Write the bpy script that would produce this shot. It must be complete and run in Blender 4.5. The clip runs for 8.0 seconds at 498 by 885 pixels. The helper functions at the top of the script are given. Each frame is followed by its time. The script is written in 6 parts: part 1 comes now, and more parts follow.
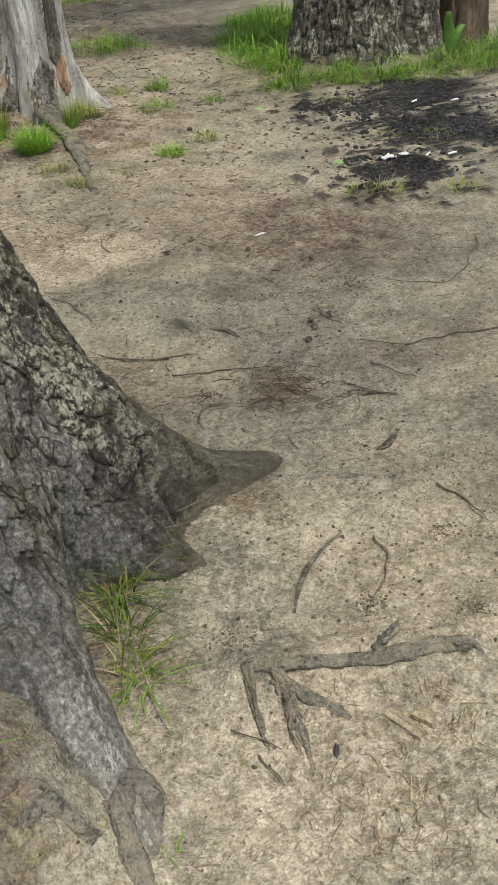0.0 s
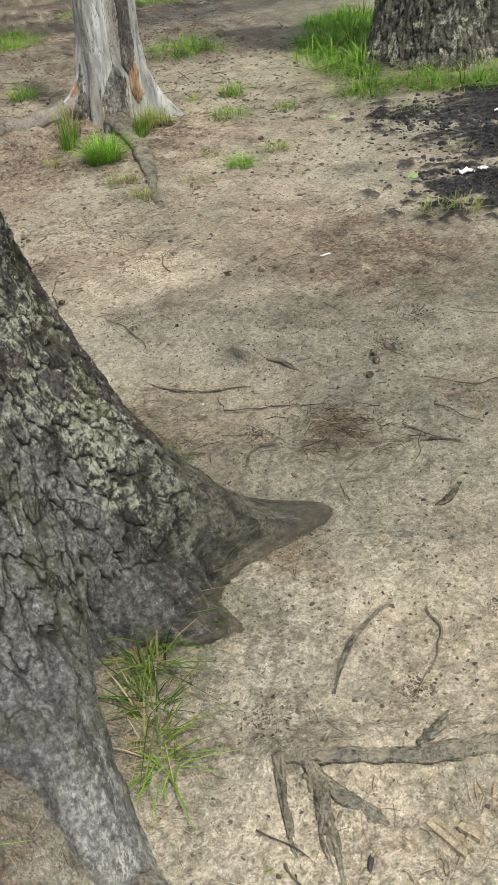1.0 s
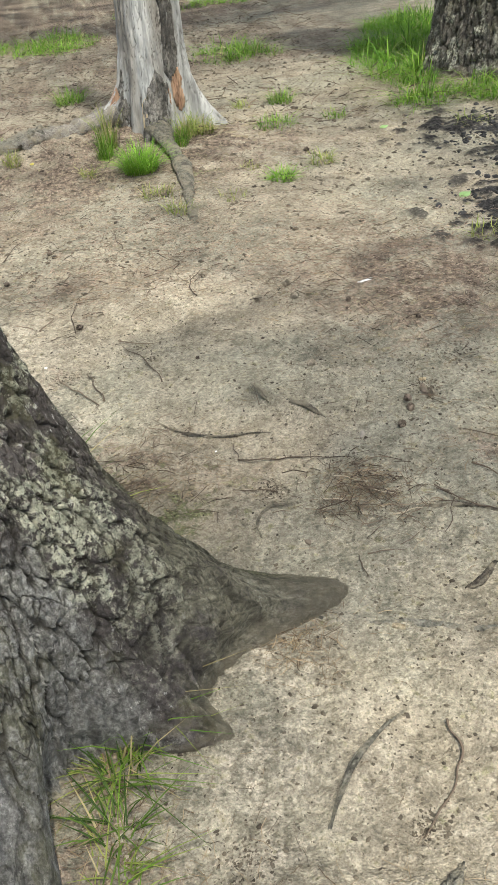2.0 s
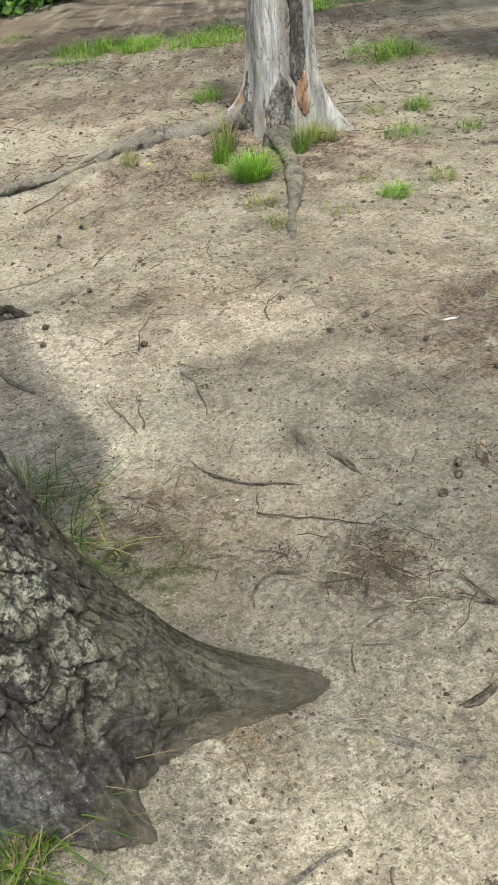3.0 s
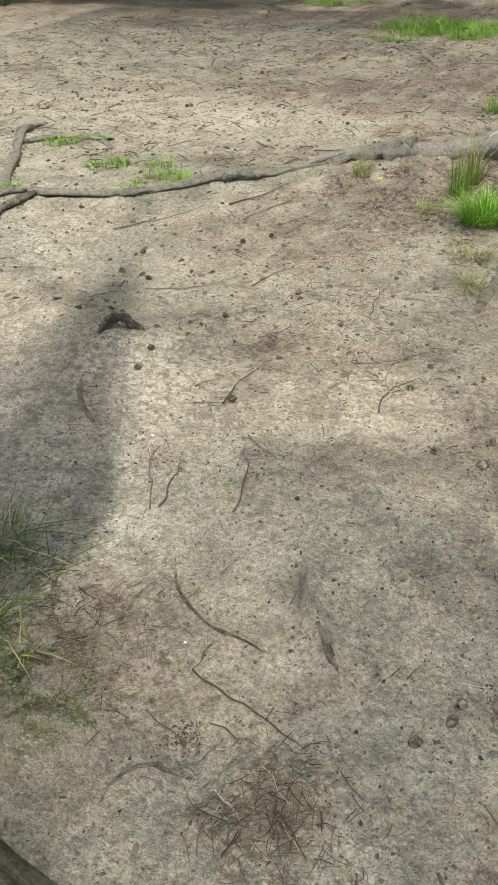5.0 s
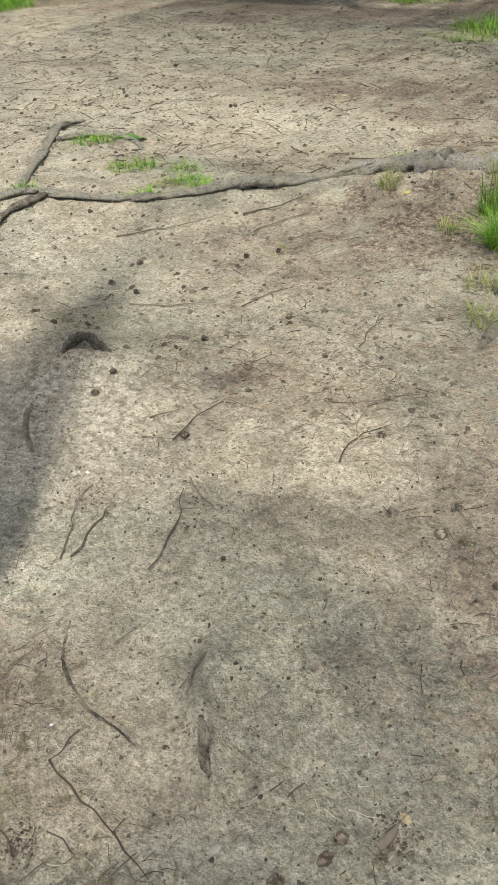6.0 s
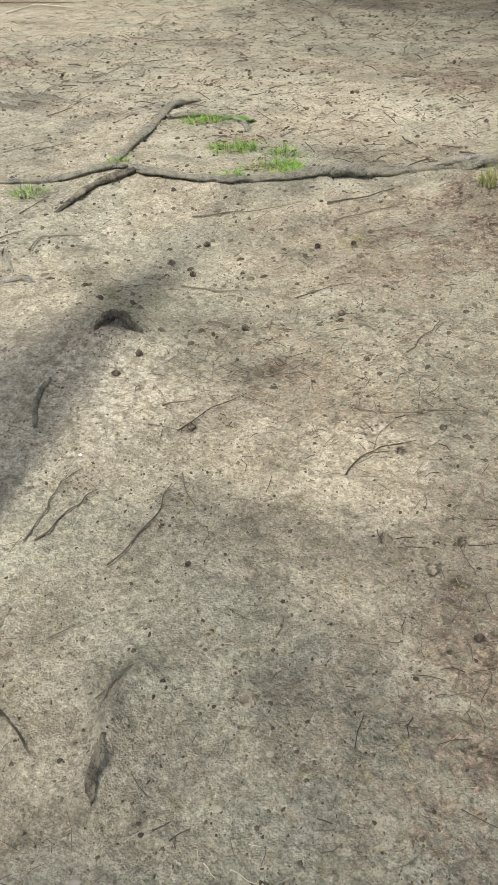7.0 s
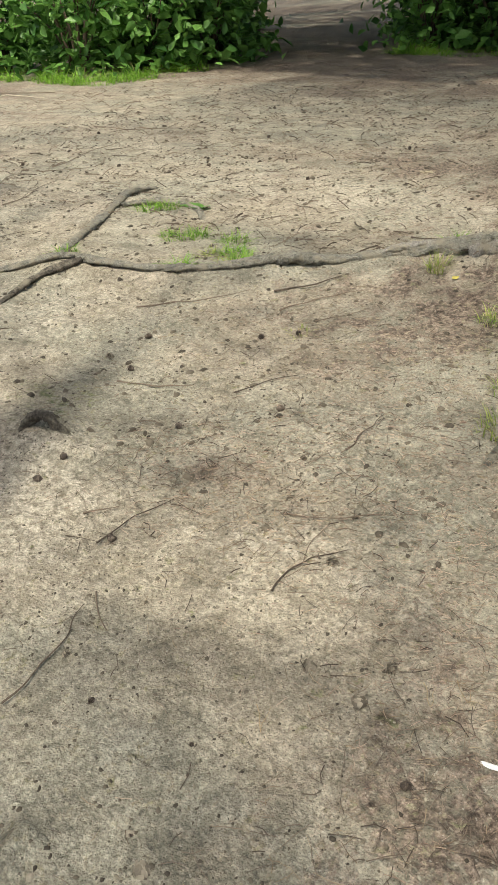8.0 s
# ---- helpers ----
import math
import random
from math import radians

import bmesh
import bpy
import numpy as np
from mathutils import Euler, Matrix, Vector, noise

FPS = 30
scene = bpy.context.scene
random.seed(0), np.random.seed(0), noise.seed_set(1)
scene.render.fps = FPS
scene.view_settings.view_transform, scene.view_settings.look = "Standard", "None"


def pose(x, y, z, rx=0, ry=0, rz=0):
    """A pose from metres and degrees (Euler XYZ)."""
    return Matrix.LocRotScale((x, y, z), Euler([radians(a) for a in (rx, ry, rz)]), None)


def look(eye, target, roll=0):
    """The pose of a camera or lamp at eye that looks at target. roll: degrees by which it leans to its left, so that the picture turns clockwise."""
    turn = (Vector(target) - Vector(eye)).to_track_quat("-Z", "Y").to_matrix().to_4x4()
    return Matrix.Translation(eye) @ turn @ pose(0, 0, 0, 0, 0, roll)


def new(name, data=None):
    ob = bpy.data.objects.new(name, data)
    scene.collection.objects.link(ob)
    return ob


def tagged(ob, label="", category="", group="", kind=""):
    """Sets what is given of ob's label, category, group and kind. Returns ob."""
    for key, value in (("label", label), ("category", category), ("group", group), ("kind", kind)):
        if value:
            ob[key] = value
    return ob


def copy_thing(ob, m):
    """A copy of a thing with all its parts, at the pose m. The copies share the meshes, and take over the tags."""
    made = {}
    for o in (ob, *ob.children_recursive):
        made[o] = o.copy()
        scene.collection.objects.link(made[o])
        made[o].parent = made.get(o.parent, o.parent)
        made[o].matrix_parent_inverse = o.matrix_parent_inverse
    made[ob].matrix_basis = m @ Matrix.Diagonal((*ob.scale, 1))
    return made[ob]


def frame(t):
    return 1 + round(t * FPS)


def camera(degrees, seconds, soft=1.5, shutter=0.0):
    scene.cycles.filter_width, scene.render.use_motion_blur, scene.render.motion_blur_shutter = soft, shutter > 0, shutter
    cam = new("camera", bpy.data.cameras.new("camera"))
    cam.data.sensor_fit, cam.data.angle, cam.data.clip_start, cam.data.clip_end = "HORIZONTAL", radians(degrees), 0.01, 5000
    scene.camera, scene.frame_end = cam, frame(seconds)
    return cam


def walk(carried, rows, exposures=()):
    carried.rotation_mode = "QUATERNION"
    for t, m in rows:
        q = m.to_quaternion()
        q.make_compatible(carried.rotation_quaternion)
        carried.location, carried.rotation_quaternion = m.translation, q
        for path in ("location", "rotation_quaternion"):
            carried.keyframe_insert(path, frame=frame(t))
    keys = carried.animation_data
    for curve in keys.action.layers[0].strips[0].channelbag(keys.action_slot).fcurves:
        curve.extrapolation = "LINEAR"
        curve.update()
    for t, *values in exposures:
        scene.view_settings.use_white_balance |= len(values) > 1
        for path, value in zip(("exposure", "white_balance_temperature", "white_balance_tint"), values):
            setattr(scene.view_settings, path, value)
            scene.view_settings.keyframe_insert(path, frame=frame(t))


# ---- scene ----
cam = camera(33.2, 8.0, soft=1.5)
PATH = [
    (0, (-0.676, -3.675, 1.444), (-0.139, -2.122, 0.303), -5.0),
    (0.5, (-0.593, -3.626, 1.453), (-0.17, -2.036, 0.316), -6.4),
    (1, (-0.546, -3.51, 1.479), (-0.172, -1.907, 0.343), -6.4),
    (1.2, (-0.53, -3.464, 1.484), (-0.195, -1.848, 0.354), -6.9),
    (2.3, (-0.242, -3.17, 1.455), (-0.09, -1.519, 0.336), -6.6),
    (2.5, (-0.151, -3.125, 1.463), (-0.138, -1.46, 0.356), -7.4),
    (3, (0.018, -3.059, 1.476), (-0.071, -1.399, 0.365), -7.5),
    (3.5, (0.189, -2.829, 1.487), (0.006, -1.176, 0.376), -5.0),
    (4, (0.301, -2.626, 1.509), (-0.069, -1.005, 0.398), -3.3),
    (4.2, (0.336, -2.563, 1.506), (-0.127, -0.967, 0.393), -3.0),
    (5.3, (0.706, -2.214, 1.545), (-0.044, -0.751, 0.406), -2.7),
    (5.5, (0.754, -2.112, 1.534), (-0.026, -0.666, 0.394), -3.3),
    (6, (0.839, -1.889, 1.508), (-0.022, -0.487, 0.372), -2.3),
    (6.5, (0.975, -1.689, 1.436), (-0.011, -0.371, 0.3), -1.6),
    (7, (1.053, -1.534, 1.408), (-0.06, -0.325, 0.268), -2.2),
    (7.5, (1.057, -1.421, 1.407), (-0.058, -0.198, 0.284), -2.7),
    (8, (1.067, -1.283, 1.414), (-0.074, 0.02, 0.415), -2.4),
]
walk(cam, [(t, look(eye, target, roll)) for t, eye, target, roll in PATH], exposures=((0, 0.1, 6450, 6), (1.2, 0.39, 6340, 5), (2.5, 0.5, 6260, 4), (3.8, 0.43, 6250, 4), (5.5, 0.37, 6230, 4), (7.2, 0.37, 6250, 4), (8, 0.32, 6520, 4)))

# ---- light ----
SUN_AZ, SUN_EL = radians(161), radians(68)
TO_SUN = Vector((math.sin(SUN_AZ) * math.cos(SUN_EL), math.cos(SUN_AZ) * math.cos(SUN_EL), math.sin(SUN_EL)))
world = bpy.data.worlds.new("sky")
scene.world = world
world.use_nodes = True
wn = world.node_tree.nodes
sky = wn.new("ShaderNodeTexSky")
sky.sky_type = "NISHITA"
sky.sun_disc = False
sky.sun_elevation, sky.sun_rotation = SUN_EL, SUN_AZ
sky.air_density, sky.dust_density, sky.ozone_density = 0.9, 5.0, 0.2
wn["Background"].inputs[1].default_value = 0.182
world.node_tree.links.new(sky.outputs[0], wn["Background"].inputs[0])
sun = new("sun", bpy.data.lights.new("sun", "SUN"))
sun.data.energy, sun.data.angle, sun.data.color = 3.7, radians(1.9), (1.0, 0.925, 0.82)
sun.matrix_world = look(TO_SUN * 30, (0, 0, 0))


# ---- small tools ----
def hashed(i, j, s):
    v = np.sin(i * 127.1 + j * 311.7 + s * 74.7) * 43758.5453
    return v - np.floor(v)


def vnoise(x, y, s=0):
    """Smooth value noise in -1..1."""
    xi, yi = np.floor(x), np.floor(y)
    fx, fy = x - xi, y - yi
    fx, fy = fx * fx * (3 - 2 * fx), fy * fy * (3 - 2 * fy)
    a, b = hashed(xi, yi, s), hashed(xi + 1, yi, s)
    c, d = hashed(xi, yi + 1, s), hashed(xi + 1, yi + 1, s)
    return 2 * ((a + (b - a) * fx) * (1 - fy) + (c + (d - c) * fx) * fy) - 1


def fbm(x, y, s=0, octaves=4):
    total, amp = 0, 0.5
    for k in range(octaves):
        total = total + amp * vnoise(x, y, s + 17 * k)
        x, y, amp = x * 2.03 + 5.1, y * 2.03 + 1.7, amp * 0.5
    return total


def cells(x, y, s=0):
    """Distance to the border between scattered cells, and a random value for each cell."""
    xi, yi = np.floor(x), np.floor(y)
    near, second, tone = np.full(np.shape(x), 9.0), np.full(np.shape(x), 9.0), np.zeros(np.shape(x))
    for dx in (-1, 0, 1):
        for dy in (-1, 0, 1):
            cx, cy = xi + dx, yi + dy
            d = np.hypot(cx + hashed(cx, cy, s) - x, cy + hashed(cx, cy, s + 3) - y)
            closer = d < near
            second = np.where(closer, near, np.minimum(second, d))
            tone = np.where(closer, hashed(cx, cy, s + 9), tone)
            near = np.where(closer, d, near)
    return second - near, tone


def step(a, b, v):
    v = np.clip((v - a) / (b - a), 0, 1)
    return v * v * (3 - 2 * v)


def bump_at(x, y, cx, cy, rx, ry):
    return np.exp(-((x - cx) / rx) ** 2 - ((y - cy) / ry) ** 2)


def seg_dist(x, y, pts):
    best = np.full(np.shape(x), 99.0)
    for (ax, ay), (bx, by) in zip(pts, pts[1:]):
        l2 = (bx - ax) ** 2 + (by - ay) ** 2
        k = np.clip(((x - ax) * (bx - ax) + (y - ay) * (by - ay)) / l2, 0, 1)
        best = np.minimum(best, np.hypot(x - ax - k * (bx - ax), y - ay - k * (by - ay)))
    return best


MAIN_ROOT = [(-0.1, 2.57), (-0.66, 2.53), (-1.06, 2.31), (-1.24, 2.1), (-1.38, 2.02), (-1.6, 1.93), (-1.81, 1.71), (-2.12, 1.52), (-2.45, 1.45), (-2.62, 1.42)]


RIDGES = [([(-0.30, -0.9), (-0.2, -1.03), (-0.1, -1.08), (0.06, -1.11)], 0.006), ([(-0.1, -1.2), (0.06, -1.255), (0.24, -1.29)], 0.007),
          ([(-0.1, -1.6), (-0.09, -1.53), (-0.05, -1.48), (0.015, -1.48)], 0.006), ([(-0.02, -1.91), (0.06, -1.955), (0.16, -1.985), (0.28, -2.04)], 0.008),
          ([(-0.175, -2.43), (-0.08, -2.3), (0.06, -2.21)], 0.008), ([(-0.28, -2.55), (-0.29, -2.63), (-0.335, -2.78)], 0.008),
          ([(-0.285, -2.6), (-0.2, -2.73)], 0.008), ([(0.33, -1.92), (0.37, -1.915), (0.43, -1.86)], 0.005), ([(-1.06, -0.2), (-1.0, -0.3), (-0.88, -0.4)], 0.007),
          ([(-2.48, 1.4), (-2.92, 1.8), (-3.25, 2.34), (-3.52, 2.8)], 0.02), ([(-2.42, 1.42), (-2.5, 1.22), (-2.35, 0.8)], 0.014)]


def soil_height(x, y):
    """Large forms of the ground."""
    z = 0.012 * fbm(x * 0.7, y * 0.7, 2, 3)
    z = z + 0.12 * bump_at(x, y, 0.15, 2.55, 0.75, 0.75)
    z = z + 0.07 * bump_at(x, y, -0.6, 2.45, 0.5, 0.35)
    z = z + 0.10 * bump_at(x, y, -0.95, -1.8, 0.55, 0.6) + 0.03 * bump_at(x, y, -0.75, -2.5, 0.35, 0.5)
    z = z + 0.055 * bump_at(x, y, -1.08, 0.12, 0.2, 0.16) + 0.02 * bump_at(x, y, -1.3, 0.2, 0.5, 0.4)
    z = z + 0.10 * bump_at(x, y, 3.4, 3.2, 1.3, 1.2)
    z = z + 0.05 * np.exp(-(seg_dist(x, y, MAIN_ROOT) / 0.19) ** 2)
    z = z + 0.02 * np.exp(-(seg_dist(x, y, [(-0.33, -2.52), (-0.03, -2.6), (0.13, -2.68)]) / 0.06) ** 2)
    z = z + 0.034 * np.exp(-(seg_dist(x, y, [(0.07, -0.83), (0.09, -0.93), (0.15, -1.0), (0.2, -1.1)]) / 0.028) ** 2)
    z = z + 0.042 * bump_at(x, y, -1.3, 2.1, 0.6, 0.35)
    # soil banked against the big tree's foot, and a low ledge behind the crossing root
    z = z + 0.15 * bump_at(x, y, -0.93, -2.6, 0.2, 0.25) + 0.07 * bump_at(x, y, -0.83, -2.58, 0.11, 0.2) + 0.03 * bump_at(x, y, -0.8, -2.85, 0.1, 0.16)
    z = z + 0.022 * np.exp(-np.maximum(y + 2.55 + 0.16 * (x + 0.3), 0) / 0.12) * step(-0.03, 0.015, y + 2.55 + 0.16 * (x + 0.3)) * step(-0.42, -0.3, x) * step(0.35, 0.15, x)
    for line, high in RIDGES:
        z = z + high * np.exp(-(seg_dist(x, y, line) / (2.6 * high)) ** 2)
    return z


def soil_fine(x, y):
    """Crumbs, scuffs and small hollows."""
    z = 0.009 * fbm(x * 9, y * 9, 5, 3) + 0.010 * fbm(x * 34, y * 34, 8, 2)
    pits = step(0.35, 0.75, vnoise(x * 21, y * 21, 31)) * step(-0.1, 0.4, vnoise(x * 2.2, y * 2.2, 37))
    return z - 0.006 * pits


def gz(x, y):
    return float(soil_height(np.float64(x), np.float64(y)) + soil_fine(np.float64(x), np.float64(y)))


def gz_all(x, y):
    x, y = np.asarray(x, dtype=np.float64), np.asarray(y, dtype=np.float64)
    return soil_height(x, y) + soil_fine(x, y)


def mesh_of(name, verts, faces, material=None, smooth=True):
    me = bpy.data.meshes.new(name)
    me.from_pydata([tuple(v) for v in verts], [], [tuple(f) for f in faces])
    if smooth:
        me.polygons.foreach_set("use_smooth", [True] * len(me.polygons))
    if material:
        me.materials.append(material)
    me.update()
    return me


def part(name, me, parent, label=""):
    ob = new(name, me)
    ob.parent = parent
    return tagged(ob, label)


def base(name, x, y, z, label, category, group="", kind=""):
    ob = new(name)
    ob.location = (x, y, z)
    return tagged(ob, label, category, group, kind)


def grid_faces(n, m, wrap=False):
    """Quads of n rows of m points."""
    i = np.arange(n - 1)[:, None] * m
    j = np.arange(m if wrap else m - 1)[None, :]
    k = (j + 1) % m
    return np.stack([i + j, i + k, i + m + k, i + m + j], -1).reshape(-1, 4)


def fast_mesh(name, co, quads, material):
    me = bpy.data.meshes.new(name)
    me.vertices.add(len(co))
    me.vertices.foreach_set("co", np.asarray(co, dtype=np.float32).ravel())
    me.loops.add(quads.size)
    me.loops.foreach_set("vertex_index", quads.ravel().astype(np.int32))
    me.polygons.add(len(quads))
    me.polygons.foreach_set("loop_start", np.arange(0, quads.size, quads.shape[1], dtype=np.int32))
    me.polygons.foreach_set("use_smooth", np.ones(len(quads), dtype=bool))
    me.update(calc_edges=True)
    me.validate()
    me.materials.append(material)
    return me


def curve_through(pts, radii, per=6):
    """Points and radii along a smooth line through pts."""
    pts = [Vector(p) for p in pts]
    out, rad = [], []
    for i in range(len(pts) - 1):
        p0, p1, p2, p3 = pts[max(i - 1, 0)], pts[i], pts[i + 1], pts[min(i + 2, len(pts) - 1)]
        for k in range(per):
            t = k / per
            out.append(0.5 * (2 * p1 + (p2 - p0) * t + (2 * p0 - 5 * p1 + 4 * p2 - p3) * t * t + (3 * p1 - p0 - 3 * p2 + p3) * t ** 3))
            rad.append(radii[i] + (radii[i + 1] - radii[i]) * t)
    return out + [pts[-1]], rad + [radii[-1]]


def tube(pts, radii, sides=8, per=6, rough=0.12, seed=0, flat=1.0, knots=0.0):
    """Vertices and faces of a tapering, uneven tube, closed at both ends."""
    rng = random.Random(seed)
    line, rad = curve_through(pts, radii, per)
    verts, faces = [], []
    up = Vector((0, 0, 1))
    for i, (p, r) in enumerate(zip(line, rad)):
        d = (line[min(i + 1, len(line) - 1)] - line[max(i - 1, 0)]).normalized()
        side = d.cross(up)
        side = side.normalized() if side.length > 0.05 else Vector((1, 0, 0))
        top = side.cross(d).normalized()
        swell = 1 + knots * float(vnoise(np.float64(i * 0.37), np.float64(seed * 3.1), 4))
        for k in range(sides):
            a = 2 * math.pi * k / sides
            q = r * swell * (1 + rough * 1.6 * fbm(np.float64(math.cos(a) * 1.6 + seed), np.float64(math.sin(a) * 1.6 + i * 0.33), seed, 3) + rough * 0.35 * rng.uniform(-1, 1))
            verts.append(p + side * (math.cos(a) * q) + top * (math.sin(a) * q * flat))
    for i in range(len(line) - 1):
        for k in range(sides):
            k2 = (k + 1) % sides
            faces.append((i * sides + k, i * sides + k2, (i + 1) * sides + k2, (i + 1) * sides + k))
    faces.append(tuple(range(sides))[::-1])
    faces.append(tuple(range((len(line) - 1) * sides, len(line) * sides)))
    return verts, faces


# ---- materials ----
def nodes_of(name, rough=0.9):
    m = bpy.data.materials.new(name)
    m.use_nodes = True
    b = m.node_tree.nodes["Principled BSDF"]
    b.inputs["Roughness"].default_value = rough
    b.inputs["Specular IOR Level"].default_value = 0.25
    return m, m.node_tree.nodes, m.node_tree.links, b


def tex(nt, ln, scale, detail=4, rough=0.55, stretch=(1, 1, 1), offset=(0, 0, 0), distort=0.0):
    co = nt.new("ShaderNodeTexCoord")
    mp = nt.new("ShaderNodeMapping")
    mp.inputs["Scale"].default_value = stretch
    mp.inputs["Location"].default_value = offset
    no = nt.new("ShaderNodeTexNoise")
    no.inputs["Scale"].default_value, no.inputs["Detail"].default_value = scale, detail
    no.inputs["Roughness"].default_value, no.inputs["Distortion"].default_value = rough, distort
    ln.new(co.outputs["Object"], mp.inputs["Vector"])
    ln.new(mp.outputs[0], no.inputs["Vector"])
    return no.outputs["Fac"]


def ramp(nt, ln, value, *stops):
    r = nt.new("ShaderNodeValToRGB")
    while len(r.color_ramp.elements) < len(stops):
        r.color_ramp.elements.new(0.5)
    for e, (at, c) in zip(r.color_ramp.elements, stops):
        e.position = at
        e.color = (c, c, c, 1) if isinstance(c, (int, float)) else (*c, 1)
    ln.new(value, r.inputs[0])
    return r.outputs[0]


def blend(nt, ln, fac, a, b, kind="MIX"):
    n = nt.new("ShaderNodeMix")
    n.data_type, n.blend_type = "RGBA", kind
    for s, v in ((n.inputs[0], fac), (n.inputs[6], a), (n.inputs[7], b)):
        if isinstance(v, (int, float)):
            s.default_value = v
        elif isinstance(v, tuple):
            s.default_value = (*v, 1)
        else:
            ln.new(v, s)
    return n.outputs[2]


def times(nt, ln, a, b, op="MULTIPLY"):
    n = nt.new("ShaderNodeMath")
    n.operation = op
    for s, v in zip(n.inputs, (a, b)):
        if isinstance(v, (int, float)):
            s.default_value = v
        else:
            ln.new(v, s)
    return n.outputs[0]


def attr(nt, name):
    a = nt.new("ShaderNodeAttribute")
    a.attribute_name = name
    return a.outputs["Fac"]


def relief(nt, ln, bsdf, height, strength, distance):
    b = nt.new("ShaderNodeBump")
    b.inputs["Strength"].default_value, b.inputs["Distance"].default_value = strength, distance
    ln.new(height, b.inputs["Height"])
    ln.new(b.outputs[0], bsdf.inputs["Normal"])


def grains(nt, ln, scale, wander=0.04):
    """Distance from the middle of each of many packed grains."""
    co = nt.new("ShaderNodeTexCoord")
    no = nt.new("ShaderNodeTexNoise")
    no.inputs["Scale"].default_value, no.inputs["Detail"].default_value = scale * 0.7, 3
    mix = nt.new("ShaderNodeMix")
    mix.data_type, mix.blend_type = "RGBA", "LINEAR_LIGHT"
    mix.inputs[0].default_value = wander / scale
    vo = nt.new("ShaderNodeTexVoronoi")
    vo.inputs["Scale"].default_value = scale
    ln.new(co.outputs["Object"], no.inputs["Vector"])
    ln.new(co.outputs["Object"], mix.inputs[6])
    ln.new(no.outputs["Color"], mix.inputs[7])
    ln.new(mix.outputs[2], vo.inputs["Vector"])
    return vo.outputs["Distance"]


def tones(nt, ln, scale):
    """One random tone for each of many packed grains."""
    co = nt.new("ShaderNodeTexCoord")
    no = nt.new("ShaderNodeTexNoise")
    no.inputs["Scale"].default_value, no.inputs["Detail"].default_value = scale * 0.6, 2
    mix = nt.new("ShaderNodeMix")
    mix.data_type, mix.blend_type = "RGBA", "LINEAR_LIGHT"
    mix.inputs[0].default_value = 0.5 / scale
    vo = nt.new("ShaderNodeTexVoronoi")
    vo.inputs["Scale"].default_value = scale
    split = nt.new("ShaderNodeSeparateColor")
    ln.new(co.outputs["Object"], no.inputs["Vector"])
    ln.new(co.outputs["Object"], mix.inputs[6])
    ln.new(no.outputs["Color"], mix.inputs[7])
    ln.new(mix.outputs[2], vo.inputs["Vector"])
    ln.new(vo.outputs["Color"], split.inputs[0])
    return split.outputs[0]


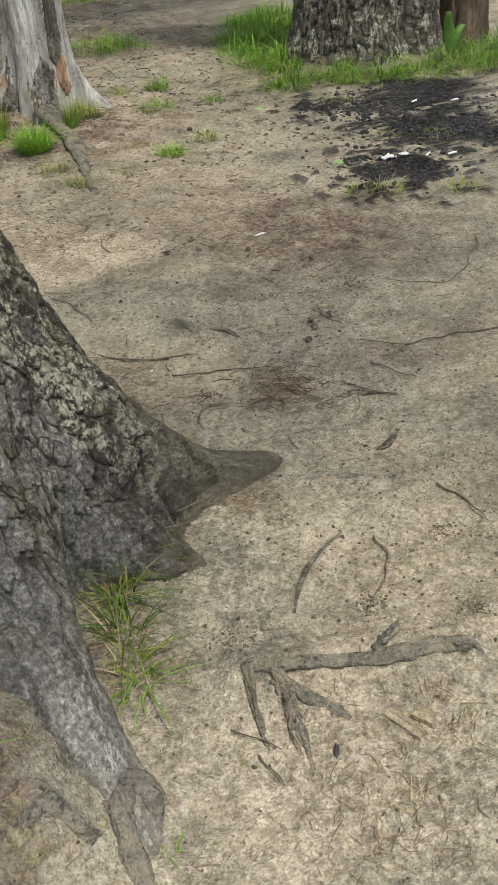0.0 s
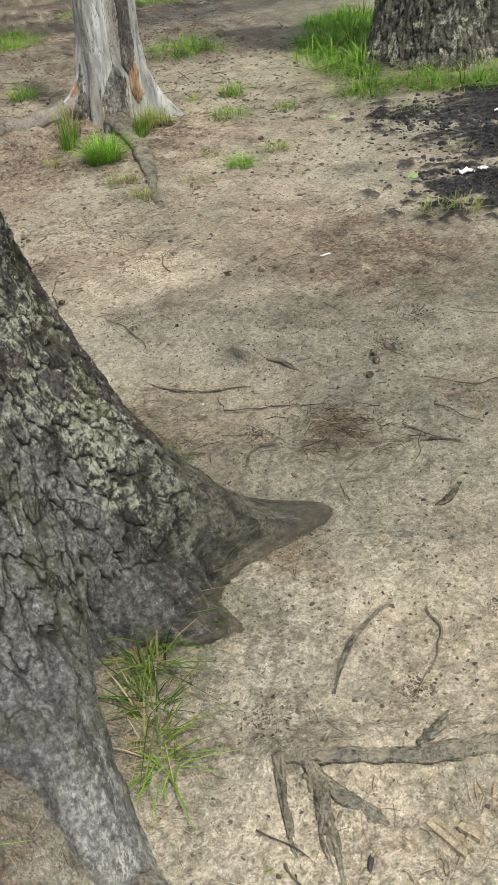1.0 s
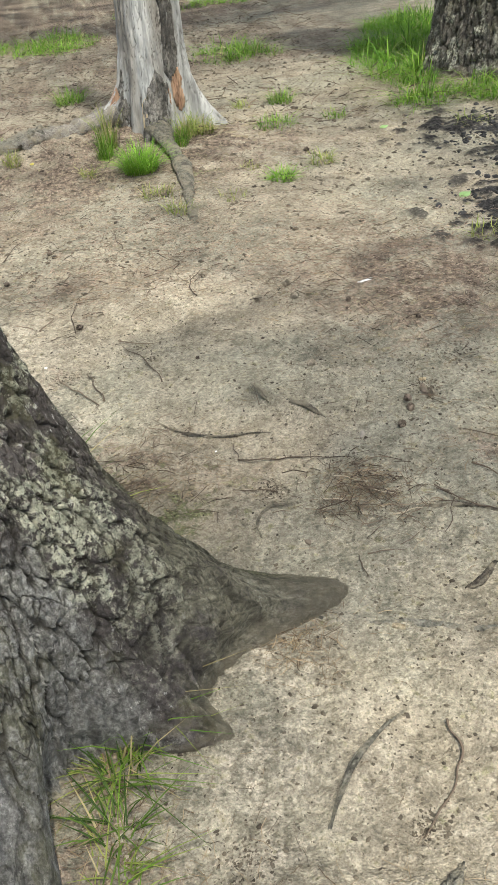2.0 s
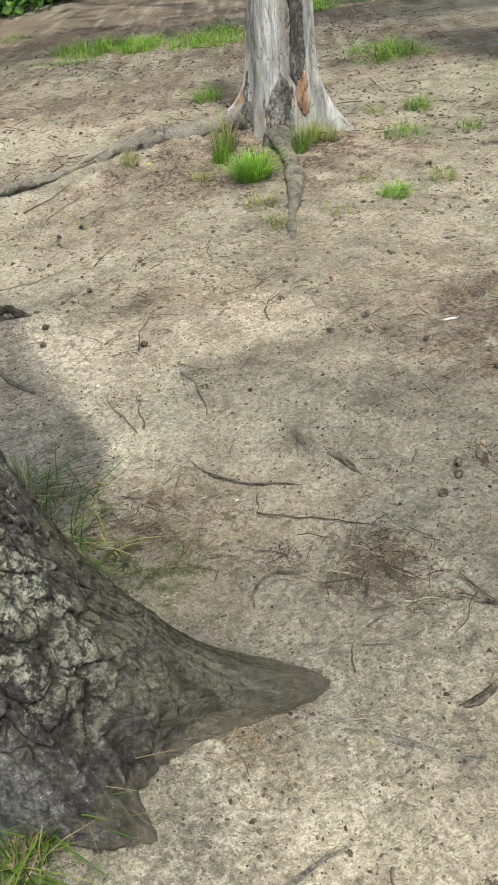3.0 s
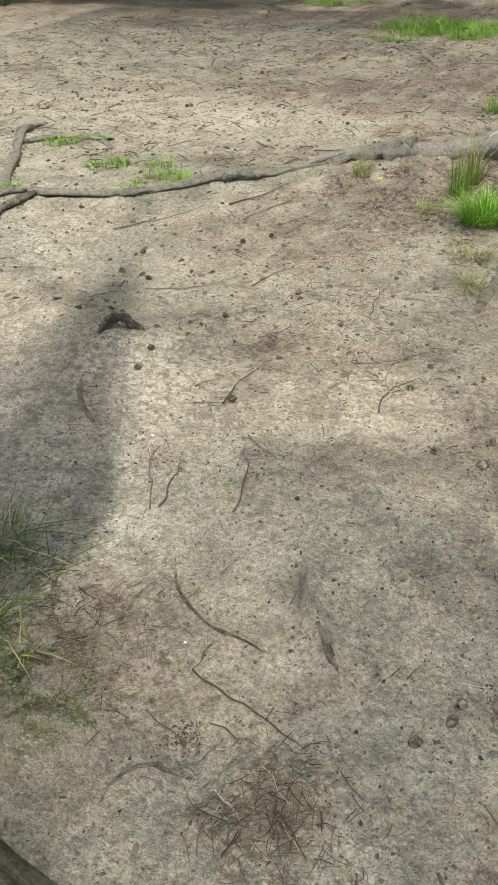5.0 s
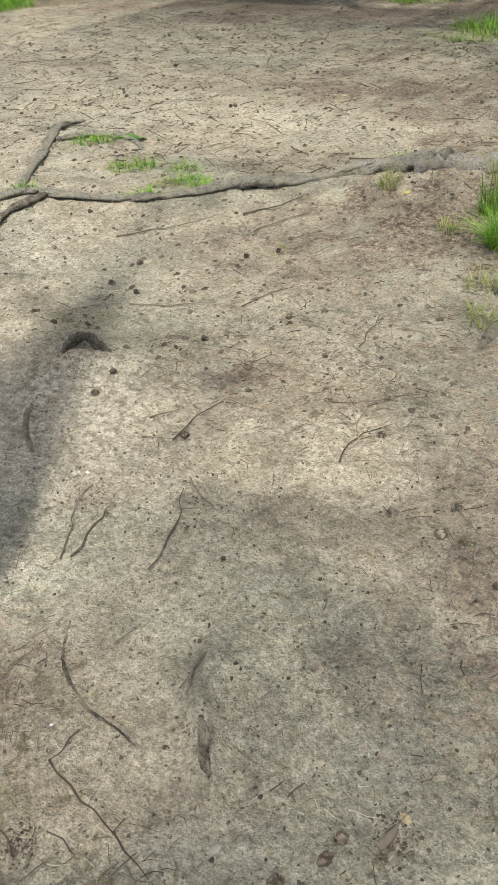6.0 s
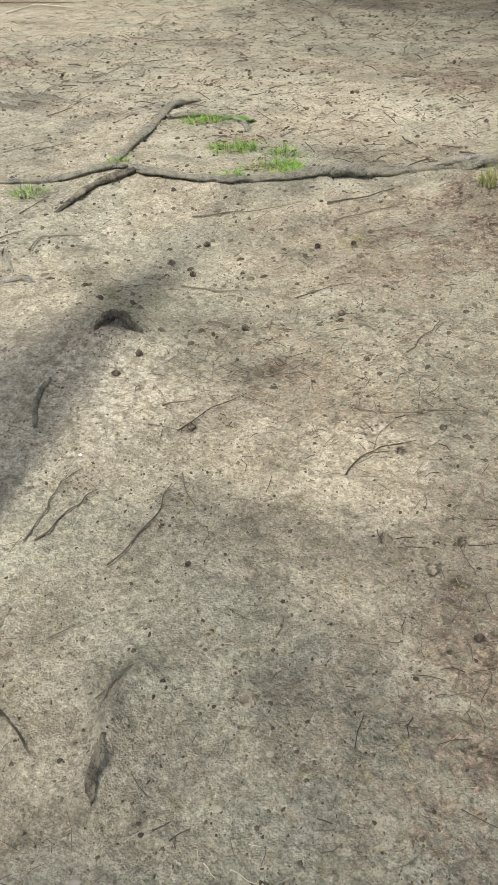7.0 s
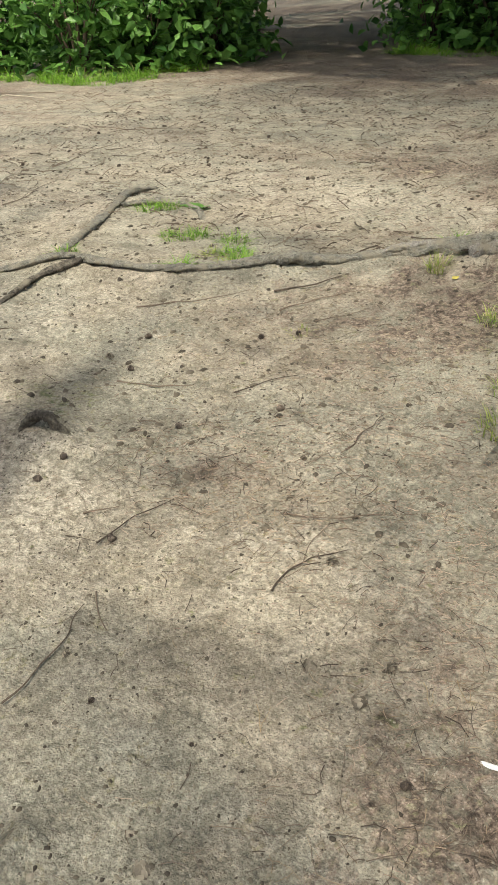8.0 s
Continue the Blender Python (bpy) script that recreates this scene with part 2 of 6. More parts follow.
def soil_material():
    m, nt, ln, b = nodes_of("sandy_soil", 0.95)
    b.inputs["Specular IOR Level"].default_value = 0.12
    mid = tex(nt, ln, 7, 5)
    crumbs = tex(nt, ln, 38, 5, 0.7)
    clods, sand_grains = grains(nt, ln, 64, 0.6), grains(nt, ln, 190, 0.5)
    grain = tex(nt, ln, 140, 4, 0.8)
    specks = tex(nt, ln, 95, 2, 0.5, offset=(3, 7, 1))
    mottle = tex(nt, ln, 17, 5, 0.65, offset=(1, 4, 6), distort=0.8)
    broad = tex(nt, ln, 1.3, 3, offset=(9, 2, 0))
    sand = ramp(nt, ln, mid, (0.38, (0.262, 0.229, 0.171)), (0.5, (0.312, 0.274, 0.209)), (0.62, (0.37, 0.326, 0.252)))
    grey = ramp(nt, ln, mid, (0.38, (0.236, 0.22, 0.17)), (0.62, (0.312, 0.293, 0.23)))
    col = blend(nt, ln, ramp(nt, ln, broad, (0.42, 0), (0.58, 1)), sand, grey)
    ragged = times(nt, ln, times(nt, ln, times(nt, ln, mottle, 0.5, "SUBTRACT"), 2.6), times(nt, ln, times(nt, ln, crumbs, 0.5, "SUBTRACT"), 2.4), "ADD")

    def torn(name, lo, hi):
        return ramp(nt, ln, times(nt, ln, attr(nt, name), ragged, "ADD"), (lo, 0), (hi, 1))

    # paler sand and crust; this mask also holds painted sun flecks
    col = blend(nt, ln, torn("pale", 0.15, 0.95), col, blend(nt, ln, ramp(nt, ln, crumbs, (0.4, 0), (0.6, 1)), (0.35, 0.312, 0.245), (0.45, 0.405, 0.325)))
    humus = ramp(nt, ln, crumbs, (0.38, (0.062, 0.047, 0.037)), (0.5, (0.158, 0.12, 0.094)), (0.63, (0.285, 0.227, 0.178)))
    col = blend(nt, ln, times(nt, ln, torn("litter", 0.25, 0.75), 0.92), col, humus)
    moss = ramp(nt, ln, crumbs, (0.4, (0.06, 0.072, 0.03)), (0.6, (0.17, 0.17, 0.095)))
    col = blend(nt, ln, torn("moss", 0.25, 0.8), col, moss)
    soot = ramp(nt, ln, crumbs, (0.4, (0.012, 0.012, 0.013)), (0.6, (0.05, 0.047, 0.045)))
    col = blend(nt, ln, attr(nt, "char"), col, soot)
    col = blend(nt, ln, 1.0, col, ramp(nt, ln, mottle, (0.35, 0.9), (0.45, 0.98), (0.62, 1.03)), "MULTIPLY")
    col = blend(nt, ln, 1.0, col, ramp(nt, ln, crumbs, (0.3, 0.7), (0.41, 0.93), (0.5, 1.0), (0.62, 1.07)), "MULTIPLY")
    col = blend(nt, ln, 0.8, col, ramp(nt, ln, grain, (0.34, 0.78), (0.48, 1.0), (0.66, 1.12)), "MULTIPLY")
    loose = ramp(nt, ln, times(nt, ln, mottle, times(nt, ln, attr(nt, "litter"), 0.15), "ADD"), (0.4, 0.3), (0.56, 1.0))
    col = blend(nt, ln, loose, col, ramp(nt, ln, clods, (0.2, 1.12), (0.48, 1.04), (0.66, 0.94), (0.82, 0.78)), "MULTIPLY")
    col = blend(nt, ln, 0.65, col, ramp(nt, ln, tones(nt, ln, 120), (0.0, 0.62), (0.22, 0.9), (0.6, 1.04), (1.0, 1.22)), "MULTIPLY")
    col = blend(nt, ln, 0.7, col, ramp(nt, ln, tones(nt, ln, 270), (0.0, 0.72), (0.4, 0.98), (1.0, 1.22)), "MULTIPLY")
    col = blend(nt, ln, 0.5, col, ramp(nt, ln, sand_grains, (0.2, 1.16), (0.55, 1.04), (0.72, 0.9), (0.9, 0.66)), "MULTIPLY")
    wide = tex(nt, ln, 3.2, 4, 0.6, offset=(4, 9, 3), distort=0.6)
    col = blend(nt, ln, 1.0, col, ramp(nt, ln, times(nt, ln, wide, times(nt, ln, ragged, 0.25), "ADD"), (0.36, 0.82), (0.5, 1.0), (0.62, 1.1)), "MULTIPLY")
    bits = ramp(nt, ln, specks, (0.28, 1), (0.32, 0))
    col = blend(nt, ln, times(nt, ln, bits, 0.55), col, (0.065, 0.053, 0.04))
    light = ramp(nt, ln, specks, (0.67, 0), (0.71, 1))
    col = blend(nt, ln, times(nt, ln, light, 0.4), col, (0.55, 0.51, 0.42))
    ln.new(col, b.inputs["Base Color"])
    high = times(nt, ln, times(nt, ln, crumbs, 1.0), times(nt, ln, grain, 0.2), "ADD")
    high = times(nt, ln, high, times(nt, ln, times(nt, ln, clods, loose), 0.3), "SUBTRACT")
    relief(nt, ln, b, times(nt, ln, high, times(nt, ln, sand_grains, 0.22), "SUBTRACT"), 1.0, 0.0145)
    return m


def cracks(nt, ln, scale, width, stretch, wander):
    """Thin wandering lines between bark flakes: 1 in the crack."""
    co = nt.new("ShaderNodeTexCoord")
    mp = nt.new("ShaderNodeMapping")
    mp.inputs["Scale"].default_value = stretch
    no = nt.new("ShaderNodeTexNoise")
    no.inputs["Scale"].default_value, no.inputs["Detail"].default_value = scale * 0.8, 4
    mix = nt.new("ShaderNodeMix")
    mix.data_type, mix.blend_type = "RGBA", "LINEAR_LIGHT"
    mix.inputs[0].default_value = wander
    vo = nt.new("ShaderNodeTexVoronoi")
    vo.feature = "DISTANCE_TO_EDGE"
    vo.inputs["Scale"].default_value = scale
    ln.new(co.outputs["Object"], mp.inputs["Vector"])
    ln.new(mp.outputs[0], no.inputs["Vector"])
    ln.new(mp.outputs[0], mix.inputs[6])
    ln.new(no.outputs["Color"], mix.inputs[7])
    ln.new(mix.outputs[2], vo.inputs["Vector"])
    return ramp(nt, ln, vo.outputs["Distance"], (0.0, 1.0), (width, 0.0))


def lichen_bark_material(name, dark, light, lichen_from, lichen_col=(0.42, 0.415, 0.32), moss_amount=0.5):
    m, nt, ln, b = nodes_of(name, 0.92)
    crack = attr(nt, "crack")
    grainy = tex(nt, ln, 75, 5, 0.75)
    mid = tex(nt, ln, 9, 4, stretch=(1, 1, 0.45))
    col = blend(nt, ln, ramp(nt, ln, mid, (0.3, 0), (0.7, 1)), dark, light)
    col = blend(nt, ln, 0.85, col, ramp(nt, ln, grainy, (0.36, 0.4), (0.5, 1.0), (0.64, 1.5)), "MULTIPLY")
    patch = tex(nt, ln, 14, 6, 0.8, offset=(2, 1, 4))
    colony = tex(nt, ln, 5.5, 5, 0.65, offset=(6, 2, 9), distort=0.5)
    spots = tex(nt, ln, 70, 5, 0.75, offset=(5, 5, 5))
    grown = times(nt, ln, times(nt, ln, colony, 0.6), times(nt, ln, patch, 0.4), "ADD")
    cover = times(nt, ln, ramp(nt, ln, grown, (lichen_from, 0), (lichen_from + 0.07, 1)), ramp(nt, ln, spots, (0.45, 0), (0.5, 1)))
    cover = times(nt, ln, cover, attr(nt, "lichen"))
    col = blend(nt, ln, cover, col, blend(nt, ln, ramp(nt, ln, grainy, (0.4, 0), (0.6, 1)), lichen_col, (0.74, 0.73, 0.57)))
    ashen = ramp(nt, ln, times(nt, ln, attr(nt, "ash"), times(nt, ln, times(nt, ln, patch, 0.5, "SUBTRACT"), 2.0), "ADD"), (0.1, 0), (0.6, 0.85))
    col = blend(nt, ln, ashen, col, ramp(nt, ln, grainy, (0.34, (0.11, 0.108, 0.1)), (0.5, (0.26, 0.256, 0.24)), (0.64, (0.5, 0.495, 0.465))))
    fleck = times(nt, ln, ramp(nt, ln, tex(nt, ln, 80, 4, 0.7, stretch=(1, 1, 0.5), offset=(8, 2, 1)), (0.61, 0), (0.65, 0.8)), ramp(nt, ln, patch, (0.44, 0), (0.54, 1)))
    col = blend(nt, ln, fleck, col, (0.58, 0.57, 0.53))
    green = times(nt, ln, ramp(nt, ln, tex(nt, ln, 5, 6, 0.7, offset=(7, 3, 2)), (0.53, 0), (0.62, 1)), moss_amount)
    col = blend(nt, ln, green, col, (0.11, 0.108, 0.04))
    olive = ramp(nt, ln, times(nt, ln, attr(nt, "olive"), times(nt, ln, times(nt, ln, patch, 0.5, "SUBTRACT"), 2.5), "ADD"), (0.3, 0), (0.8, 0.7))
    col = blend(nt, ln, olive, col, blend(nt, ln, grainy, (0.105, 0.1, 0.066), (0.34, 0.322, 0.235)))
    fibre = tex(nt, ln, 75, 5, 0.75, stretch=(0.3, 1, 0.8), offset=(1, 6, 2), distort=0.6)
    col = blend(nt, ln, times(nt, ln, attr(nt, "olive"), 1.1), col, ramp(nt, ln, fibre, (0.36, 0.4), (0.5, 0.92), (0.64, 1.35)), "MULTIPLY")
    col = blend(nt, ln, times(nt, ln, attr(nt, "mossy"), 0.8), col, ramp(nt, ln, grainy, (0.36, (0.03, 0.033, 0.016)), (0.5, (0.065, 0.068, 0.034)), (0.64, (0.14, 0.14, 0.075))))
    strands = times(nt, ln, attr(nt, "strand"), times(nt, ln, times(nt, ln, fibre, 0.5, "SUBTRACT"), 0.7), "ADD")
    col = blend(nt, ln, attr(nt, "bare"), col, ramp(nt, ln, strands, (0.25, 0.5), (0.45, 0.95), (0.62, 1.2), (0.75, 1.5)), "MULTIPLY")
    lines = times(nt, ln, cracks(nt, ln, 17, 0.07, (1, 1, 0.55), 0.05), times(nt, ln, ramp(nt, ln, mid, (0.42, 0.0), (0.56, 0.9)), ramp(nt, ln, attr(nt, "lichen"), (0.25, 0.12), (0.7, 1.0))))
    thin = times(nt, ln, cracks(nt, ln, 46, 0.09, (1, 1, 0.7), 0.025), times(nt, ln, ramp(nt, ln, patch, (0.42, 0.6), (0.58, 0.0)), ramp(nt, ln, attr(nt, "lichen"), (0.25, 0.4), (0.7, 1.0))))
    split = times(nt, ln, times(nt, ln, crack, 0.85), times(nt, ln, lines, thin, "MAXIMUM"), "MAXIMUM")
    col = blend(nt, ln, split, col, (0.03, 0.026, 0.02))
    worn = times(nt, ln, attr(nt, "worn"), ramp(nt, ln, tex(nt, ln, 55, 5, 0.75, stretch=(1.6, 0.6, 1), offset=(3, 3, 9)), (0.53, 0), (0.6, 1)))
    col = blend(nt, ln, worn, col, (0.66, 0.63, 0.56))
    col = blend(nt, ln, times(nt, ln, attr(nt, "dirt"), 0.62), col, blend(nt, ln, grainy, (0.19, 0.165, 0.12), (0.33, 0.29, 0.215)))
    ln.new(col, b.inputs["Base Color"])
    flakes = tex(nt, ln, 40, 6, 0.8, stretch=(1, 1, 0.6), distort=1.0)
    high = times(nt, ln, times(nt, ln, grainy, times(nt, ln, flakes, 1.3), "ADD"), times(nt, ln, split, 0.6), "SUBTRACT")
    high = times(nt, ln, high, times(nt, ln, times(nt, ln, fibre, attr(nt, "olive")), 2.2), "ADD")
    high = times(nt, ln, high, times(nt, ln, times(nt, ln, strands, attr(nt, "bare")), 1.4), "ADD")
    relief(nt, ln, b, high, 1.0, 0.012)
    return m


def root_material(name, dark, light):
    m, nt, ln, b = nodes_of(name, 0.85)
    streak = tex(nt, ln, 30, 5, 0.65, distort=0.6)
    mid = tex(nt, ln, 14, 6, 0.7)
    fine = tex(nt, ln, 130, 3, 0.6)
    col = blend(nt, ln, ramp(nt, ln, streak, (0.36, 0), (0.64, 1)), dark, light)
    col = blend(nt, ln, 0.85, col, ramp(nt, ln, fine, (0.34, 0.45), (0.5, 0.95), (0.64, 1.25)), "MULTIPLY")
    col = blend(nt, ln, ramp(nt, ln, mid, (0.47, 0), (0.6, 0.85)), col, (0.27, 0.24, 0.178))
    ln.new(col, b.inputs["Base Color"])
    relief(nt, ln, b, times(nt, ln, times(nt, ln, streak, fine, "ADD"), mid, "ADD"), 1.0, 0.016)
    return m


def wood_material(name, a, c, streak_z=0.12, scale=24, pale=None):
    m, nt, ln, b = nodes_of(name, 0.8)
    fibre = tex(nt, ln, scale, 6, 0.65, stretch=(1, 1, streak_z), distort=0.4)
    broad = tex(nt, ln, 5, 3, stretch=(1, 1, 0.25), offset=(1, 8, 2))
    fine = tex(nt, ln, scale * 4, 3, stretch=(1, 1, streak_z * 0.6))
    col = blend(nt, ln, ramp(nt, ln, fibre, (0.38, 0), (0.62, 1)), a, c)
    col = blend(nt, ln, ramp(nt, ln, broad, (0.47, 0), (0.6, 0.75)), col, pale or tuple(v * 0.6 for v in a))
    col = blend(nt, ln, 0.6, col, ramp(nt, ln, fine, (0.36, 0.5), (0.56, 1.1)), "MULTIPLY")
    col = blend(nt, ln, times(nt, ln, attr(nt, "crack"), 0.7), col, (0.05, 0.04, 0.032))
    ln.new(col, b.inputs["Base Color"])
    relief(nt, ln, b, fibre, 0.9, 0.01)
    return m


def varied_material(name, a, c, rough=0.85, translucent=0.0, by_island=True):
    m, nt, ln, b = nodes_of(name, rough)
    if by_island:
        r = nt.new("ShaderNodeNewGeometry").outputs["Random Per Island"]
    else:
        r = nt.new("ShaderNodeObjectInfo").outputs["Random"]
    n = tex(nt, ln, 35, 3)
    col = blend(nt, ln, r, a, c)
    col = blend(nt, ln, 0.5, col, ramp(nt, ln, n, (0.3, 0.6), (0.7, 1.2)), "MULTIPLY")
    ln.new(col, b.inputs["Base Color"])
    if translucent:
        t = nt.new("ShaderNodeBsdfTranslucent")
        mix = nt.new("ShaderNodeMixShader")
        mix.inputs[0].default_value = translucent
        ln.new(col, t.inputs[0])
        ln.new(b.outputs[0], mix.inputs[1])
        ln.new(t.outputs[0], mix.inputs[2])
        ln.new(mix.outputs[0], nt["Material Output"].inputs[0])
    return m


def blade_material(name, low, high, straw_from):
    """Grass: every blade has its own green, some are straw."""
    m, nt, ln, b = nodes_of(name, 0.6)
    col = ramp(nt, ln, attr(nt, "shade"), (0.0, low), (straw_from - 0.03, high), (straw_from, (0.42, 0.36, 0.17)), (1.0, (0.5, 0.43, 0.26)))
    col = blend(nt, ln, 0.5, col, ramp(nt, ln, tex(nt, ln, 9, 3), (0.35, 0.6), (0.65, 1.2)), "MULTIPLY")
    ln.new(col, b.inputs["Base Color"])
    t = nt.new("ShaderNodeBsdfTranslucent")
    mix = nt.new("ShaderNodeMixShader")
    mix.inputs[0].default_value = 0.35
    ln.new(col, t.inputs[0])
    ln.new(b.outputs[0], mix.inputs[1])
    ln.new(t.outputs[0], mix.inputs[2])
    ln.new(mix.outputs[0], nt["Material Output"].inputs[0])
    return m


SOIL = soil_material()
BARK = lichen_bark_material("lichen_bark", (0.052, 0.045, 0.042), (0.155, 0.138, 0.13), 0.485, (0.37, 0.385, 0.3))
OLD_BARK = lichen_bark_material("rough_old_bark", (0.08, 0.074, 0.062), (0.22, 0.2, 0.168), 0.49, (0.3, 0.3, 0.25), 0.35)
BROWN_BARK = wood_material("brown_bark", (0.07, 0.05, 0.035), (0.17, 0.125, 0.085), 0.2, 18)
ROOT = root_material("weathered_root", (0.12, 0.114, 0.094), (0.3, 0.285, 0.235))
GREY_ROOT = root_material("grey_root", (0.08, 0.076, 0.062), (0.225, 0.213, 0.172))
PALE_ROOT = root_material("bleached_root", (0.19, 0.175, 0.155), (0.36, 0.335, 0.295))
WORN_ROOT = root_material("worn_callus", (0.12, 0.112, 0.098), (0.235, 0.22, 0.195))
DARK_ROOT = root_material("dark_root", (0.055, 0.047, 0.038), (0.15, 0.13, 0.102))
SOILED_ROOT = root_material("soiled_root", (0.13, 0.115, 0.088), (0.25, 0.225, 0.172))
RED_NEEDLE = varied_material("reddish_dry_needle", (0.17, 0.105, 0.075), (0.52, 0.39, 0.295))
DEAD_WOOD = wood_material("silver_dead_wood", (0.25, 0.25, 0.238), (0.5, 0.5, 0.48), 0.22, 11, (0.25, 0.228, 0.195))
STRIP_BARK = wood_material("dark_bark_strip", (0.06, 0.056, 0.05), (0.25, 0.235, 0.21), 0.6, 60)
TORN_WOOD = wood_material("torn_orange_wood", (0.24, 0.14, 0.09), (0.43, 0.29, 0.19), 0.15, 30)
YELLOW_WOOD = wood_material("fresh_yellow_wood", (0.42, 0.33, 0.2), (0.6, 0.5, 0.34), 0.15, 30)
CUT_WOOD = wood_material("weathered_split_wood", (0.25, 0.21, 0.14), (0.42, 0.36, 0.25), 1, 60)
TWIG = varied_material("dry_twig", (0.055, 0.042, 0.032), (0.17, 0.13, 0.095), by_island=False)
PALE_TWIG = varied_material("bleached_twig", (0.38, 0.33, 0.25), (0.52, 0.46, 0.36), by_island=False)
CONE = varied_material("pine_cone_scales", (0.07, 0.053, 0.04), (0.21, 0.168, 0.13))
DARK_CONE = varied_material("blackened_cone_scales", (0.035, 0.027, 0.022), (0.15, 0.12, 0.095))
NEEDLE = varied_material("dry_pine_needle", (0.10, 0.066, 0.04), (0.40, 0.31, 0.2))
CRUMB = varied_material("soil_crumb", (0.14, 0.123, 0.092), (0.33, 0.297, 0.225))
DRY_NEEDLE = varied_material("straw_needle", (0.26, 0.18, 0.1), (0.5, 0.4, 0.25), by_island=False)
SAND_CONE = varied_material("sandy_cone_scales", (0.09, 0.074, 0.056), (0.36, 0.315, 0.24))
DARK_CRUMB = varied_material("humus_crumb", (0.05, 0.041, 0.031), (0.15, 0.127, 0.093))
DARK_NEEDLE = varied_material("old_dark_needle", (0.05, 0.038, 0.028), (0.22, 0.17, 0.125))
PEBBLE = varied_material("small_stone", (0.2, 0.17, 0.14), (0.5, 0.46, 0.4), by_island=False)
COAL = varied_material("charcoal", (0.008, 0.008, 0.009), (0.04, 0.039, 0.04), 0.55)
PAPER = varied_material("crumpled_paper", (0.75, 0.75, 0.74), (0.85, 0.85, 0.84), 0.7)
GRASS = blade_material("green_grass_blade", (0.06, 0.145, 0.018), (0.27, 0.45, 0.06), 0.94)
# Darker copy of the grass, tree-foot shade put into its colour
SHADE_PAINTED_GRASS = blade_material("shade_painted_grass_blade", (0.035, 0.075, 0.012), (0.15, 0.24, 0.045), 0.93)
BRIGHT_GRASS = blade_material("fresh_grass_blade", (0.09, 0.22, 0.02), (0.31, 0.52, 0.07), 0.98)
DRY_GRASS = blade_material("dead_straw", (0.2, 0.13, 0.07), (0.36, 0.27, 0.16), 0.8)
DULL_GRASS = blade_material("yellowing_grass_blade", (0.14, 0.2, 0.04), (0.38, 0.43, 0.11), 0.78)
LEAF = varied_material("shrub_leaf", (0.035, 0.1, 0.02), (0.19, 0.37, 0.08), 0.42, 0.35)
CANOPY = varied_material("canopy_leaf", (0.07, 0.12, 0.03), (0.14, 0.22, 0.05), 0.6, 0.45)
YELLOW_LEAF = varied_material("fallen_yellow_leaf", (0.42, 0.36, 0.08), (0.5, 0.42, 0.1), 0.6)
FALLEN_LEAF = varied_material("fallen_pale_green_leaf", (0.22, 0.36, 0.13), (0.27, 0.42, 0.17), 0.6)

# ---- ground ----
def spaced(lo, hi, fine, far_lo, far_hi, growth=1.09):
    mid = list(np.arange(lo, hi + fine / 2, fine))
    d, left = fine, [lo]
    while left[-1] > far_lo:
        d *= growth
        left.append(left[-1] - d)
    d, right = fine, [hi]
    while right[-1] < far_hi:
        d *= growth
        right.append(right[-1] + d)
    return np.array(left[:0:-1] + mid + right[1:])


